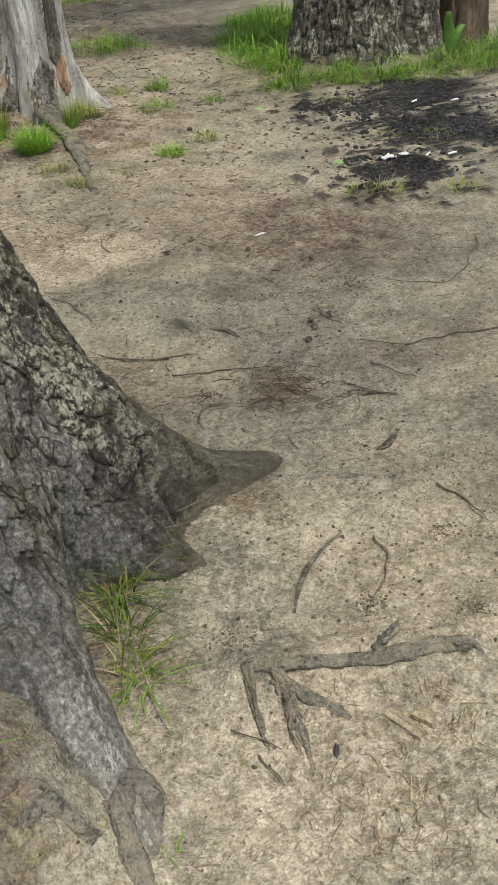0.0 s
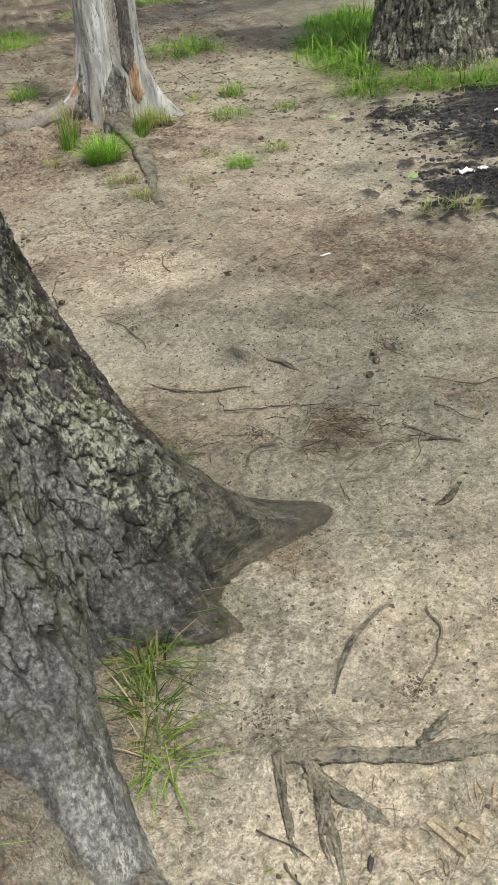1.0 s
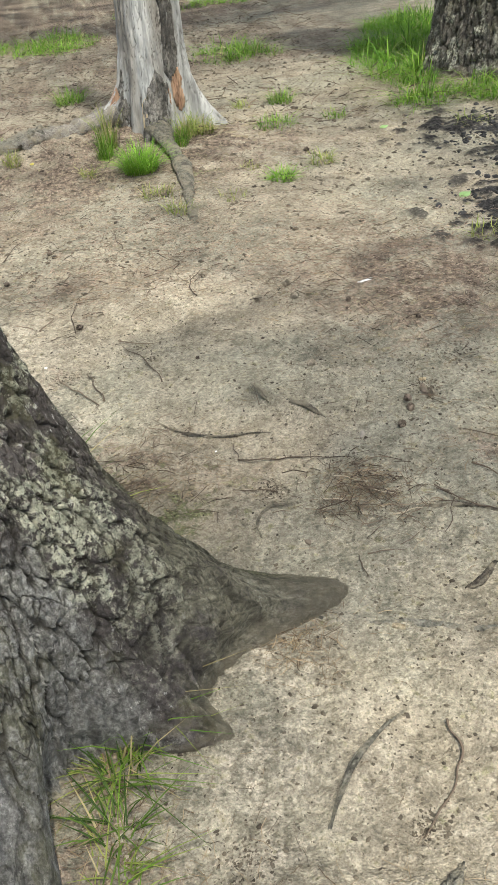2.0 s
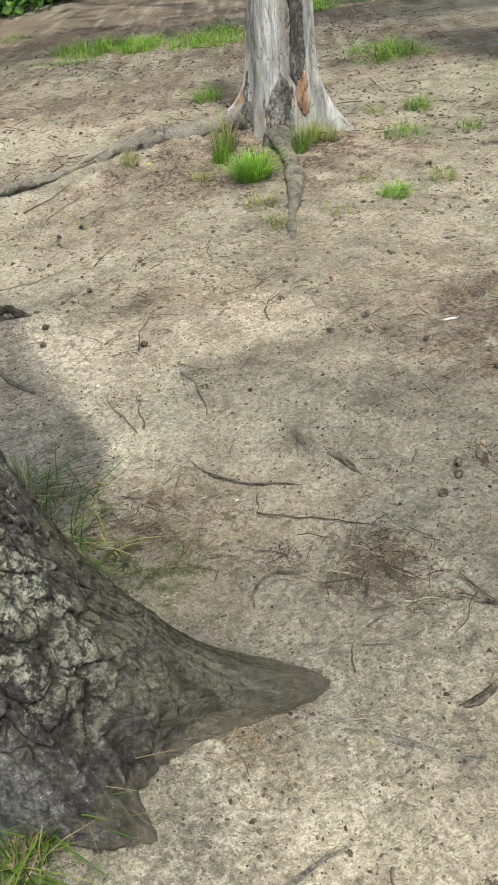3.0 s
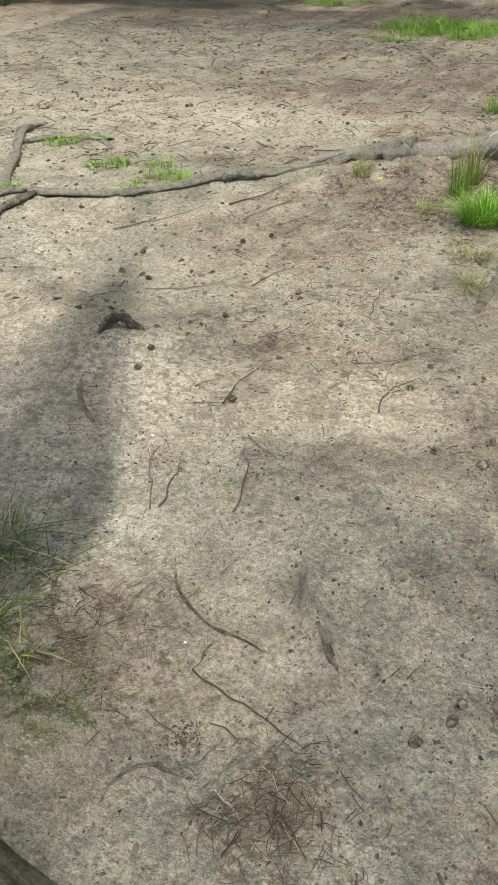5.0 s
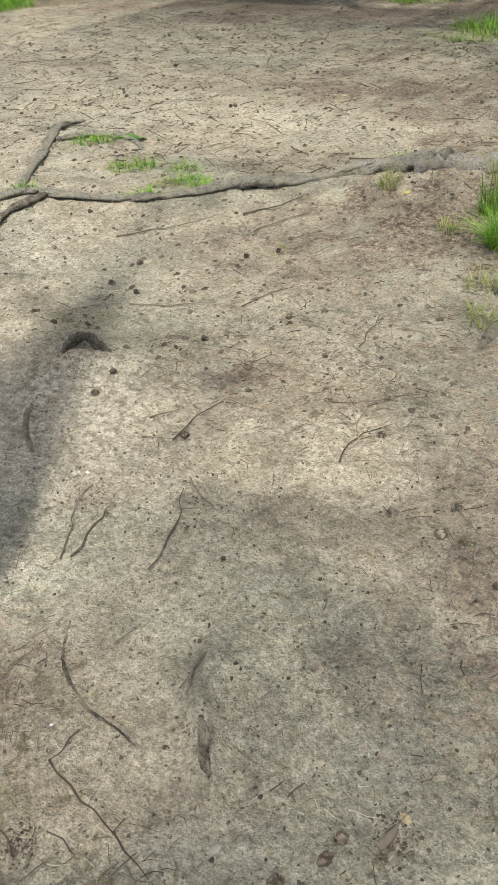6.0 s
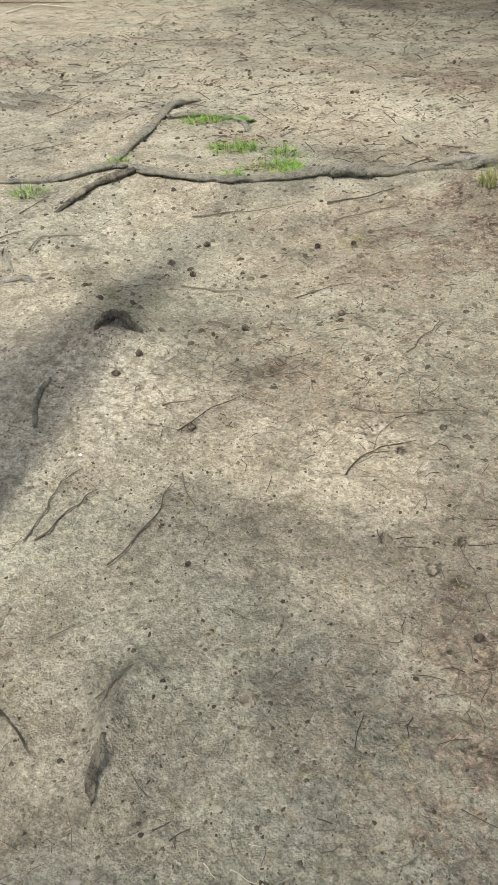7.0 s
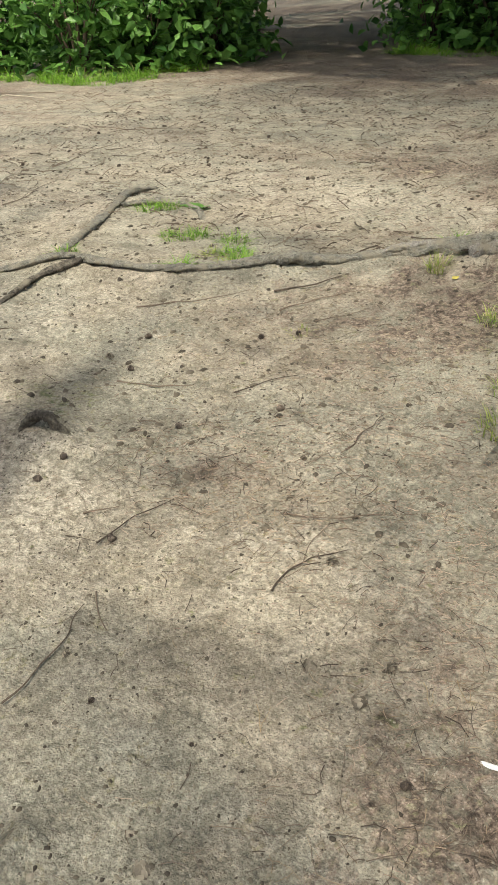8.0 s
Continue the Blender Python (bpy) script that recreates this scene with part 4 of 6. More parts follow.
        q = grid_faces(len(hz), len(ts))
        q = q[(mask.ravel()[q] > -0.02).any(1)]
        part(name, fast_mesh(name, co, q, material), tree, label).location = off

    shell("bark_strip", -100, -35, 0.42, 1.3,
          lambda A, Z: 0.9 - np.abs(A + np.interp(Z, [0.42, 0.6, 0.9, 1.3], [68, 66, 64, 66])) / np.interp(Z, [0.4, 0.6, 0.9, 1.3], [21, 18, 17, 17]) - np.maximum(0, 0.5 - Z) * 7,
          STRIP_BARK, 0.022, 33, "dark flaking strip of bark")
    shell("bark_strip", -140, -50, 0.02, 0.5,
          lambda A, Z: 0.9 - np.abs(A + np.interp(Z, [0.0, 0.15, 0.3, 0.42], [102, 101, 100, 94])) / np.interp(Z, [0, 0.2, 0.34, 0.46], [22, 23, 25, 16]) - np.maximum(0, Z - 0.4) * 8,
          STRIP_BARK, 0.024, 34, "dark scaly patch of bark at the trunk foot")
    shell("bark_strip", -185, -140, 0.08, 0.5,
          lambda A, Z: 0.6 - np.abs(A + 160 + 20 * (Z - 0.3)) / 9 - np.maximum(0, np.abs(Z - 0.3) - 0.13) * 6, STRIP_BARK, 0.018, 41, "dark remnant of bark")
    shell("bare_wood", -85, -25, 0.12, 0.56,
          lambda A, Z: 0.8 - np.hypot((A + 56) / 24, (Z - 0.36) / 0.17), TORN_WOOD, 0.022, 35, "torn orange-brown wood")
    shell("bare_wood", -145, -90, 0.0, 0.42,
          lambda A, Z: 0.8 - np.hypot((A + 116) / 9, (Z - 0.24) / 0.12), YELLOW_WOOD, 0.014, 37, "pale yellow exposed wood")
    shell("bare_wood", -200, -150, 0.1, 0.5,
          lambda A, Z: 0.7 - np.hypot((A + 172) / 14, (Z - 0.34) / 0.1), TORN_WOOD, 0.014, 39, "orange-brown weathered wood")

    def root(pts, radii, material, label, seed, flat=0.62, rough=0.12):
        v, f = tube(pts, radii, 18, 10, rough * 2.2, seed, flat, 0.3)
        part("root", mesh_of("root", v, f, material), tree, label).location = off

    def on(x, y, lift):
        return (x, y, float(soil_height(np.float64(x), np.float64(y))) + lift + 0.002)

    root([(-0.05, 2.55, 0.24), (-0.25, 2.56, 0.19), (-0.45, 2.53, 0.165), (-0.62, 2.5, 0.165), (-0.72, 2.44, 0.14)],
         [0.12, 0.105, 0.088, 0.08, 0.06], PALE_ROOT, "thick bleached root", 3)
    root([on(-0.55, 2.54, 0.04), on(-0.66, 2.53, 0.035), on(-0.85, 2.44, 0.012), on(-1.06, 2.31, 0.006), on(-1.24, 2.1, 0.0), on(-1.38, 2.02, 0.018), on(-1.5, 1.97, 0.02), on(-1.6, 1.93, 0.006),
          on(-1.81, 1.71, 0.01), on(-1.96, 1.6, 0.011), on(-2.12, 1.52, 0.013), on(-2.45, 1.45, 0.014), on(-2.62, 1.4, 0.014), on(-2.85, 1.16, 0.006), on(-3.2, 0.88, 0.0), on(-3.8, 0.55, -0.03)],
         [0.08, 0.078, 0.068, 0.055, 0.042, 0.052, 0.05, 0.04, 0.034, 0.031, 0.033, 0.035, 0.033, 0.026, 0.022, 0.016], ROOT, "long grey surface root", 4, 0.52, 0.16)
    root([on(-0.78, 2.48, 0.035), on(-0.92, 2.4, 0.036), on(-1.02, 2.335, 0.032), on(-1.1, 2.26, 0.016)], [0.014, 0.03, 0.032, 0.014], PALE_ROOT, "bleached scar on the root", 5)
    root([on(-2.48, 1.4, 0.015), on(-2.7, 1.5, 0.004), on(-2.92, 1.8, -0.002), on(-3.08, 2.08, 0.004), on(-3.25, 2.34, -0.004), on(-3.38, 2.55, 0.004), on(-3.52, 2.8, 0.0), on(-3.5, 3.02, 0.0)],
         [0.022, 0.026, 0.03, 0.033, 0.028, 0.034, 0.036, 0.02], ROOT, "side root crossing bare soil", 6, 0.52, 0.18)
    root([on(-3.3, 2.5, 0.0), on(-3.15, 2.72, 0.012), on(-2.85, 2.75, 0.0), on(-2.6, 2.55, -0.01)], [0.026, 0.032, 0.028, 0.02], ROOT, "thin half-buried root", 7)
    root([on(-2.42, 1.42, 0.01), on(-2.5, 1.22, 0.012), on(-2.44, 1.0, 0.01), on(-2.35, 0.8, -0.01)], [0.024, 0.024, 0.02, 0.01], DARK_ROOT, "forked dark root", 8)
    root([(0.16, 2.3, 0.16), on(0.19, 2.1, 0.03), on(0.212, 1.88, 0.022), on(0.215, 1.66, 0.016), on(0.195, 1.42, 0.006), on(0.165, 1.2, 0.0), on(0.15, 0.9, -0.008), on(0.15, 0.6, -0.03)],
         [0.075, 0.056, 0.048, 0.044, 0.034, 0.026, 0.018, 0.01], GREY_ROOT, "root running out from the trunk, polished grey", 9, 0.62, 0.05)


dead_trunk()


def old_tree():
    cx, cy = 3.05, 3.2
    tree = base("old_tree", cx, cy, 0, "thick old tree trunk with rough furrowed bark rising from grass", "tree")

    def radius(T, Z):
        r = 0.54 + 0.16 * np.exp(-np.maximum(Z, 0) / 0.35) - 0.012 * Z
        for a, s in ((-118, 0.13), (-172, 0.1), (-60, 0.06), (0, 0.1), (90, 0.1)):
            r = r + s * np.exp(-(turn(T, radians(a)) / 0.32) ** 2) * np.exp(-np.maximum(Z, 0) / 0.45)
        r = r - 0.08 * np.exp(-(turn(T, radians(-86)) / 0.12) ** 2)
        return r * (1 + 0.05 * fbm(T * 3, Z * 2, 101, 3))

    thetas = np.concatenate([np.radians(np.linspace(-215, -20, 200)), np.radians(np.linspace(-20, 145, 40)[1:-1])])
    zs = np.concatenate([np.linspace(-0.1, 1.6, 130), np.linspace(1.7, 7.0, 20)])
    off = (-cx, -cy, 0)
    part("trunk", tower((cx, cy), (0, 0), zs, thetas, radius, OLD_BARK, (0.05, 0.2, 0.02), 0, None, 41, 0.25), tree).location = off

    def slim(T, Z):
        return (0.16 + 0.09 * np.exp(-np.maximum(Z, 0) / 0.3)) * (1 + 0.16 * fbm(T * 3, Z * 3, 111, 3))

    part("stem", tower((cx + 0.72, cy - 0.36), (0.02, 0), np.linspace(-0.1, 5, 120), np.radians(np.linspace(-180, 180, 90)[:-1]), slim, BROWN_BARK, (0.05, 0.2, 0.014), 0, None, 43), tree, "reddish-brown second stem").location = off
    co, q = crown_of((-3, 7.5), (9, 20), 5000, 0.22, 5.5, 8.5, 9)
    part("crown", fast_mesh("crown", co, q, CANOPY), tree).location = off


old_tree()


def broad_plant(x, y):
    """Two tall upright leaves of a broad-leaved plant."""
    plant = base("broad_leaf_plant", x, y, gz(x, y), "broad green leaf plant standing against a tree trunk", "plant")
    for k, (high, wide, lean_x) in enumerate(((0.34, 0.055, -0.05), (0.24, 0.06, 0.06))):
        verts, faces = [], []
        for i in range(9):
            u = i / 8
            w = wide * math.sin(math.pi * (0.12 + 0.86 * u)) ** 0.8
            cx, cz = lean_x * u * u + 0.02 * k, high * u
            verts += [(cx - w, 0.02 * u, cz), (cx, -0.012 - 0.04 * u, cz + 0.004), (cx + w, 0.02 * u, cz)]
        for i in range(8):
            faces += [(i * 3, i * 3 + 1, i * 3 + 4, i * 3 + 3), (i * 3 + 1, i * 3 + 2, i * 3 + 5, i * 3 + 4)]
        part("leaf", mesh_of("leaf", verts, faces, LEAF), plant)


broad_plant(3.33, 2.32)


# ---- roots in the soil ----
def buried_root(label, pts, radii, material=ROOT, seed=0, sides=10, per=7, flat=0.8, rugged=1.0):
    pts = [(x, y, float(soil_height(np.float64(x), np.float64(y))) + l + 0.003 - 0.3 * r) for (x, y, l), r in zip(pts, radii)]
    v, f = tube(pts, [r * 0.8 for r in radii], sides, per * 2, 0.3 * rugged, seed, flat, 0.4 * rugged)
    rng = random.Random(seed)
    for k in range(3):
        side = [(x + rng.gauss(0, 0.8 * rugged) * r, y + rng.gauss(0, 0.8 * rugged) * r, z + rng.uniform(-0.2, 0.5) * r) for (x, y, z), r in zip(pts, radii)]
        v2, f2 = tube(side, [r * rng.uniform(0.25, 0.5) for r in radii], 6, per, 0.2, seed + k, 1.0, 0.4)
        f += [tuple(i + len(v) for i in q) for q in f2]
        v += v2
    x, y, z = pts[0]
    me = mesh_of("exposed_root", [(a - x, b - y, c - z) for a, b, c in v], f, material)
    ob = tagged(new("exposed_root", me), label, "root", "roots in the soil")
    ob.location = (x, y, z)
    return ob


buried_root("grey exposed root lying across trodden sandy soil", [(-0.34, -2.53, -0.01), (-0.27, -2.555, 0.0), (-0.18, -2.58, 0.002), (-0.09, -2.605, 0.004), (-0.01, -2.625, 0.006), (0.07, -2.64, 0.004), (0.12, -2.66, 0.0), (0.16, -2.71, -0.016)], [0.012, 0.018, 0.019, 0.022, 0.026, 0.026, 0.022, 0.012], GREY_ROOT, 31, 14, 7, 0.6, 0.4)
buried_root("short root stub rising beside a longer root", [(-0.06, -2.6, 0.0), (-0.01, -2.58, 0.008), (0.03, -2.545, 0.0)], [0.012, 0.012, 0.005], GREY_ROOT, 32)
buried_root("forked root running down into sand", [(-0.275, -2.56, 0.002), (-0.28, -2.63, 0.004), (-0.29, -2.71, 0.0), (-0.295, -2.79, -0.01)], [0.018, 0.02, 0.016, 0.007], SOILED_ROOT, 33, 12, 7, 0.5, 0.7)
buried_root("grey root branch half sunk in sand", [(-0.275, -2.585, 0.0), (-0.235, -2.645, 0.004), (-0.2, -2.69, 0.0), (-0.175, -2.73, -0.01)], [0.014, 0.022, 0.022, 0.01], GREY_ROOT, 34, 12, 7, 0.7, 0.4)
buried_root("slender dark root curving through sand", [(-0.33, -2.53, 0.0), (-0.345, -2.59, 0.003), (-0.355, -2.68, 0.0), (-0.36, -2.76, -0.006)], [0.013, 0.011, 0.008, 0.003], SOILED_ROOT, 35, 10, 7, 0.5, 0.7)
buried_root("bowed thin root half buried in soil", [(-0.175, -2.43, -0.002), (-0.13, -2.36, 0.003), (-0.08, -2.30, 0.004), (0.0, -2.24, 0.003), (0.06, -2.21, -0.003)], [0.003, 0.006, 0.007, 0.005, 0.003], GREY_ROOT, 36, 10, 7, 0.6, 0.6)
buried_root("weathered root ridge surfacing from sandy soil", [(0.055, -0.83, -0.008), (0.075, -0.9, 0.001), (0.085, -0.96, -0.006)], [0.005, 0.01, 0.005], SOILED_ROOT, 37, 10, 7, 0.5)
buried_root("dark split root ridge surfacing from sandy soil", [(0.14, -0.99, -0.004), (0.17, -1.03, 0.006), (0.205, -1.075, 0.004), (0.24, -1.12, -0.008)], [0.005, 0.010, 0.009, 0.004], DARK_ROOT, 38, 10, 7, 0.5)
buried_root("thin curving root pressed into soil", [(-0.30, -0.9, -0.002), (-0.255, -0.98, 0.002), (-0.2, -1.03, 0.003), (-0.1, -1.08, 0.003), (-0.01, -1.09, 0.001), (0.06, -1.11, -0.004)], [0.002, 0.0035, 0.004, 0.004, 0.0032, 0.002], DARK_ROOT, 39)
buried_root("small arched root loop in grey soil", [(-0.1, -1.6, 0.0), (-0.095, -1.53, 0.003), (-0.05, -1.48, 0.004), (0.015, -1.48, -0.001)], [0.0025, 0.004, 0.004, 0.0025], SOILED_ROOT, 41)
buried_root("arched root knob lifting the soil beside pine cones", [(-1.16, 0.07, -0.02), (-1.13, 0.11, 0.036), (-1.08, 0.14, 0.044), (-1.03, 0.15, 0.02), (-0.99, 0.17, -0.02)], [0.012, 0.02, 0.024, 0.018, 0.012], DARK_ROOT, 42, 12)
buried_root("forked dark root trace in soil", [(0.33, -1.92, -0.003), (0.37, -1.915, 0.002), (0.43, -1.86, -0.003)], [0.006, 0.01, 0.006], DARK_ROOT, 43)
buried_root("root stub beside pale tree root", [(-1.06, -0.2, 0.0), (-1.0, -0.3, 0.006), (-0.88, -0.4, -0.002)], [0.008, 0.012, 0.006], SOILED_ROOT, 44)

buried_root("pale arched root showing at the edge of bright sand", [(-1.9, 0.17, -0.004), (-1.845, 0.24, 0.012), (-1.78, 0.26, -0.004)], [0.012, 0.018, 0.012], PALE_ROOT, 45)
buried_root("thin pale root forking over bright sand", [(-2.22, 0.43, -0.004), (-2.09, 0.345, 0.006), (-1.94, 0.275, -0.004)], [0.008, 0.013, 0.007], PALE_ROOT, 46)
buried_root("thin dark root crossing trodden soil", [(0.33, -1.597, -0.003), (0.415, -1.62, 0.001), (0.474, -1.641, 0.003), (0.53, -1.68, -0.003)], [0.003, 0.006, 0.008, 0.005], DARK_ROOT, 47)
buried_root("low grey root hump beside tree roots", [(-0.83, -2.77, -0.004), (-0.78, -2.745, 0.008), (-0.72, -2.8, -0.004)], [0.02, 0.028, 0.015], ROOT, 48)

# ---- grass ----
def blades(count, spread, height, seed, droop=0.6, width=0.003):
    """Curved tapering blades round the origin."""
    rng = random.Random(seed)
    verts, faces, shade = [(0, 0, -0.04)], [], [0.0]
    for _ in range(count):
        a, d = rng.uniform(0, 2 * math.pi), 0.75 * spread * math.sqrt(rng.random())
        h = height * (0.25 + 0.85 * rng.random() ** 1.4)
        out = rng.random() ** 0.7 * droop * h * 1.9
        dirn = a + rng.gauss(0, 0.6 if rng.random() < 0.6 else 2.0)
        px, py = d * math.cos(a), d * math.sin(a)
        w = width * rng.uniform(0.7, 1.4)
        sx, sy = -math.sin(dirn) * w, math.cos(dirn) * w
        n0 = len(verts)
        for k in range(4):
            t = k / 3
            x, y, z = px + math.cos(dirn) * out * t * t, py + math.sin(dirn) * out * t * t, h * (t - 0.3 * (out / h) * t * t) * (1 - 0.12 * out / h) - 0.01
            f = 1 - 0.35 * t if k < 3 else 0
            if k < 3:
                verts += [(x - sx * f, y - sy * f, z), (x + sx * f, y + sy * f, z)]
            else:
                verts.append((x, y, z))
        shade += [rng.random()] * 7
        faces += [(0, n0 + 1, n0), (n0, n0 + 1, n0 + 3, n0 + 2), (n0 + 2, n0 + 3, n0 + 5, n0 + 4), (n0 + 4, n0 + 5, n0 + 6)]
    return verts, faces, shade


def shaded(me, shade):
    a = me.attributes.new("shade", "FLOAT", "POINT")
    a.data.foreach_set("value", np.array(shade, dtype=np.float32))
    return me


def tuft(x, y, count, spread, height, material, label, droop=0.6, seed=0, width=0.002):
    v, f, s = blades(int(1.7 * count), spread, height, seed or int(abs(x * 977 + y * 131)) + count, droop, width)
    ob = tagged(new("grass_tuft", shaded(mesh_of("grass_tuft", v, f, material), s)), label, "grass", "grass tufts")
    ob.location = (x, y, gz(x, y))
    return ob


GREEN, SPARSE, STRAW = "bright green grass tuft growing from bare soil", "sparse yellow-green grass tuft on trodden soil", "straggling grass with dry straw blades beside tree roots"
tuft(-0.02, 1.83, 420, 0.13, 0.22, BRIGHT_GRASS, "dense bright green grass tuft before the dead trunk", 0.7)
tuft(-0.16, 2.25, 90, 0.07, 0.3, DULL_GRASS, "tall thin yellow-green grass against the dead trunk", 0.3)
tuft(-0.2, 2.12, 70, 0.07, 0.24, GRASS, "tall thin yellow-green grass against the dead trunk", 0.35)
tuft(0.34, 2.28, 120, 0.09, 0.2, DULL_GRASS, "mixed green and dry grass at the trunk foot", 0.8)
tuft(0.45, 2.33, 110, 0.11, 0.16, DULL_GRASS, "mixed green and dry grass at the trunk foot", 0.9)
tuft(0.28, 2.12, 60, 0.06, 0.2, GRASS, "mixed green and dry grass at the trunk foot", 0.5)
tuft(0.09, 1.12, 70, 0.1, 0.09, DULL_GRASS, SPARSE)
tuft(0.02, 1.4, 60, 0.12, 0.1, DULL_GRASS, SPARSE)
tuft(-0.33, 1.9, 50, 0.08, 0.08, DULL_GRASS, SPARSE)
tuft(-0.77, 2.25, 60, 0.08, 0.11, DULL_GRASS, SPARSE)
tuft(-0.86, 2.62, 40, 0.06, 0.14, GRASS, GREEN)
tuft(0.73, 1.36, 120, 0.1, 0.11, BRIGHT_GRASS, GREEN, 0.9)
tuft(1.02, 1.55, 70, 0.1, 0.1, DULL_GRASS, SPARSE, 0.9)
tuft(0.95, 2.4, 120, 0.18, 0.11, GRASS, GREEN, 0.9)
tuft(1.17, 3.1, 110, 0.12, 0.16, GRASS, GREEN, 0.8)
tuft(0.86, 3.05, 40, 0.1, 0.1, DULL_GRASS, SPARSE)
tuft(0.42, 1.2, 40, 0.12, 0.06, DULL_GRASS, SPARSE)
tuft(0.6, 1.62, 40, 0.08, 0.06, DULL_GRASS, SPARSE)
tuft(1.38, 2.45, 60, 0.1, 0.09, GRASS, GREEN)
tuft(-0.34, 4.3, 160, 0.16, 0.2, GRASS, "grass clump on bare soil behind a dead trunk", 0.7)
tuft(1.36, 0.12, 50, 0.1, 0.1, DULL_GRASS, "thin dry grass beside the burnt patch", 0.9)
tuft(1.5, 0.06, 50, 0.1, 0.1, DULL_GRASS, "thin dry grass beside the burnt patch", 0.9)
tuft(1.83, -0.12, 60, 0.1, 0.09, DULL_GRASS, "thin dry grass beside the burnt patch", 0.9)
tuft(1.95, 0.95, 50, 0.16, 0.07, DULL_GRASS, "thin dry grass beside the burnt patch", 0.9)
tuft(2.2, 0.75, 50, 0.16, 0.07, DULL_GRASS, "thin dry grass beside the burnt patch", 0.9)
tuft(2.1, 1.85, 50, 0.14, 0.09, DULL_GRASS, "thin dry grass beside the burnt patch", 0.9)
tuft(-3.11, 2.57, 120, 0.13, 0.09, BRIGHT_GRASS, GREEN, 0.9)
tuft(-3.0, 2.66, 80, 0.1, 0.08, GRASS, GREEN, 0.9)
tuft(-2.47, 2.19, 110, 0.14, 0.08, GRASS, GREEN, 0.9)
tuft(-2.38, 2.27, 60, 0.09, 0.1, GRASS, GREEN, 0.9)
tuft(-2.12, 2.3, 90, 0.12, 0.09, GRASS, GREEN, 0.9)
tuft(-1.95, 2.1, 90, 0.1, 0.09, BRIGHT_GRASS, GREEN, 0.9)
tuft(-1.76, 1.95, 80, 0.09, 0.09, BRIGHT_GRASS, GREEN, 0.9)
tuft(-2.05, 2.02, 50, 0.08, 0.08, DULL_GRASS, SPARSE, 0.9)
tuft(-1.97, 1.7, 70, 0.09, 0.08, BRIGHT_GRASS, GREEN, 0.9)
tuft(-2.66, 1.5, 60, 0.1, 0.08, GRASS, GREEN, 0.9)
tuft(-2.76, 0.95, 80, 0.1, 0.09, GRASS, GREEN, 0.9)
tuft(-1.75, 1.82, 40, 0.07, 0.08, DULL_GRASS, SPARSE, 0.9)
tuft(-0.98, 1.42, 30, 0.06, 0.05, DULL_GRASS, SPARSE, 0.9)
# These tufts carry the tree's shade in their darker green
tuft(-0.66, -1.1, 26, 0.14, 0.15, SHADE_PAINTED_GRASS, STRAW, 1.3)
tuft(-0.72, -1.28, 34, 0.12, 0.16, SHADE_PAINTED_GRASS, STRAW, 1.3)
tuft(-0.6, -1.32, 22, 0.1, 0.13, SHADE_PAINTED_GRASS, STRAW, 1.3)
tuft(-0.8, -1.05, 40, 0.14, 0.15, SHADE_PAINTED_GRASS, STRAW, 1.3)
tuft(-0.48, -1.33, 12, 0.05, 0.12, DULL_GRASS, STRAW, 0.9)
HOLLOW = "long grass blades in a hollow between tree roots"
tuft(-0.5, -2.15, 24, 0.05, 0.19, GRASS, HOLLOW, 0.9, width=0.0017)
tuft(-0.525, -2.23, 30, 0.05, 0.13, SHADE_PAINTED_GRASS, HOLLOW, 1.1, width=0.0017)
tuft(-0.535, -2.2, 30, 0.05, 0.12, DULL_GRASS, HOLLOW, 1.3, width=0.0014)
tuft(-0.54, -2.33, 36, 0.055, 0.11, SHADE_PAINTED_GRASS, HOLLOW, 1.1, width=0.0017)
tuft(-0.56, -2.42, 30, 0.06, 0.08, DULL_GRASS, HOLLOW, 1.4, width=0.0014)
tuft(-0.555, -2.47, 34, 0.05, 0.09, GRASS, HOLLOW, 1.2, width=0.0018)
tuft(-0.56, -2.1, 22, 0.03, 0.07, DRY_GRASS, "dry brown straw caught in the hollow of a root", 1.2, width=0.0016)
tuft(-0.46, -2.08, 7, 0.03, 0.28, DULL_GRASS, "a few long seeding grass stems by tree roots", 0.8, width=0.0012)
tuft(-0.61, -2.84, 14, 0.03, 0.06, GRASS, GREEN, 1.0, width=0.0015)
tuft(-0.9, -2.64, 24, 0.04, 0.09, GRASS, GREEN, 1.0, width=0.0015)


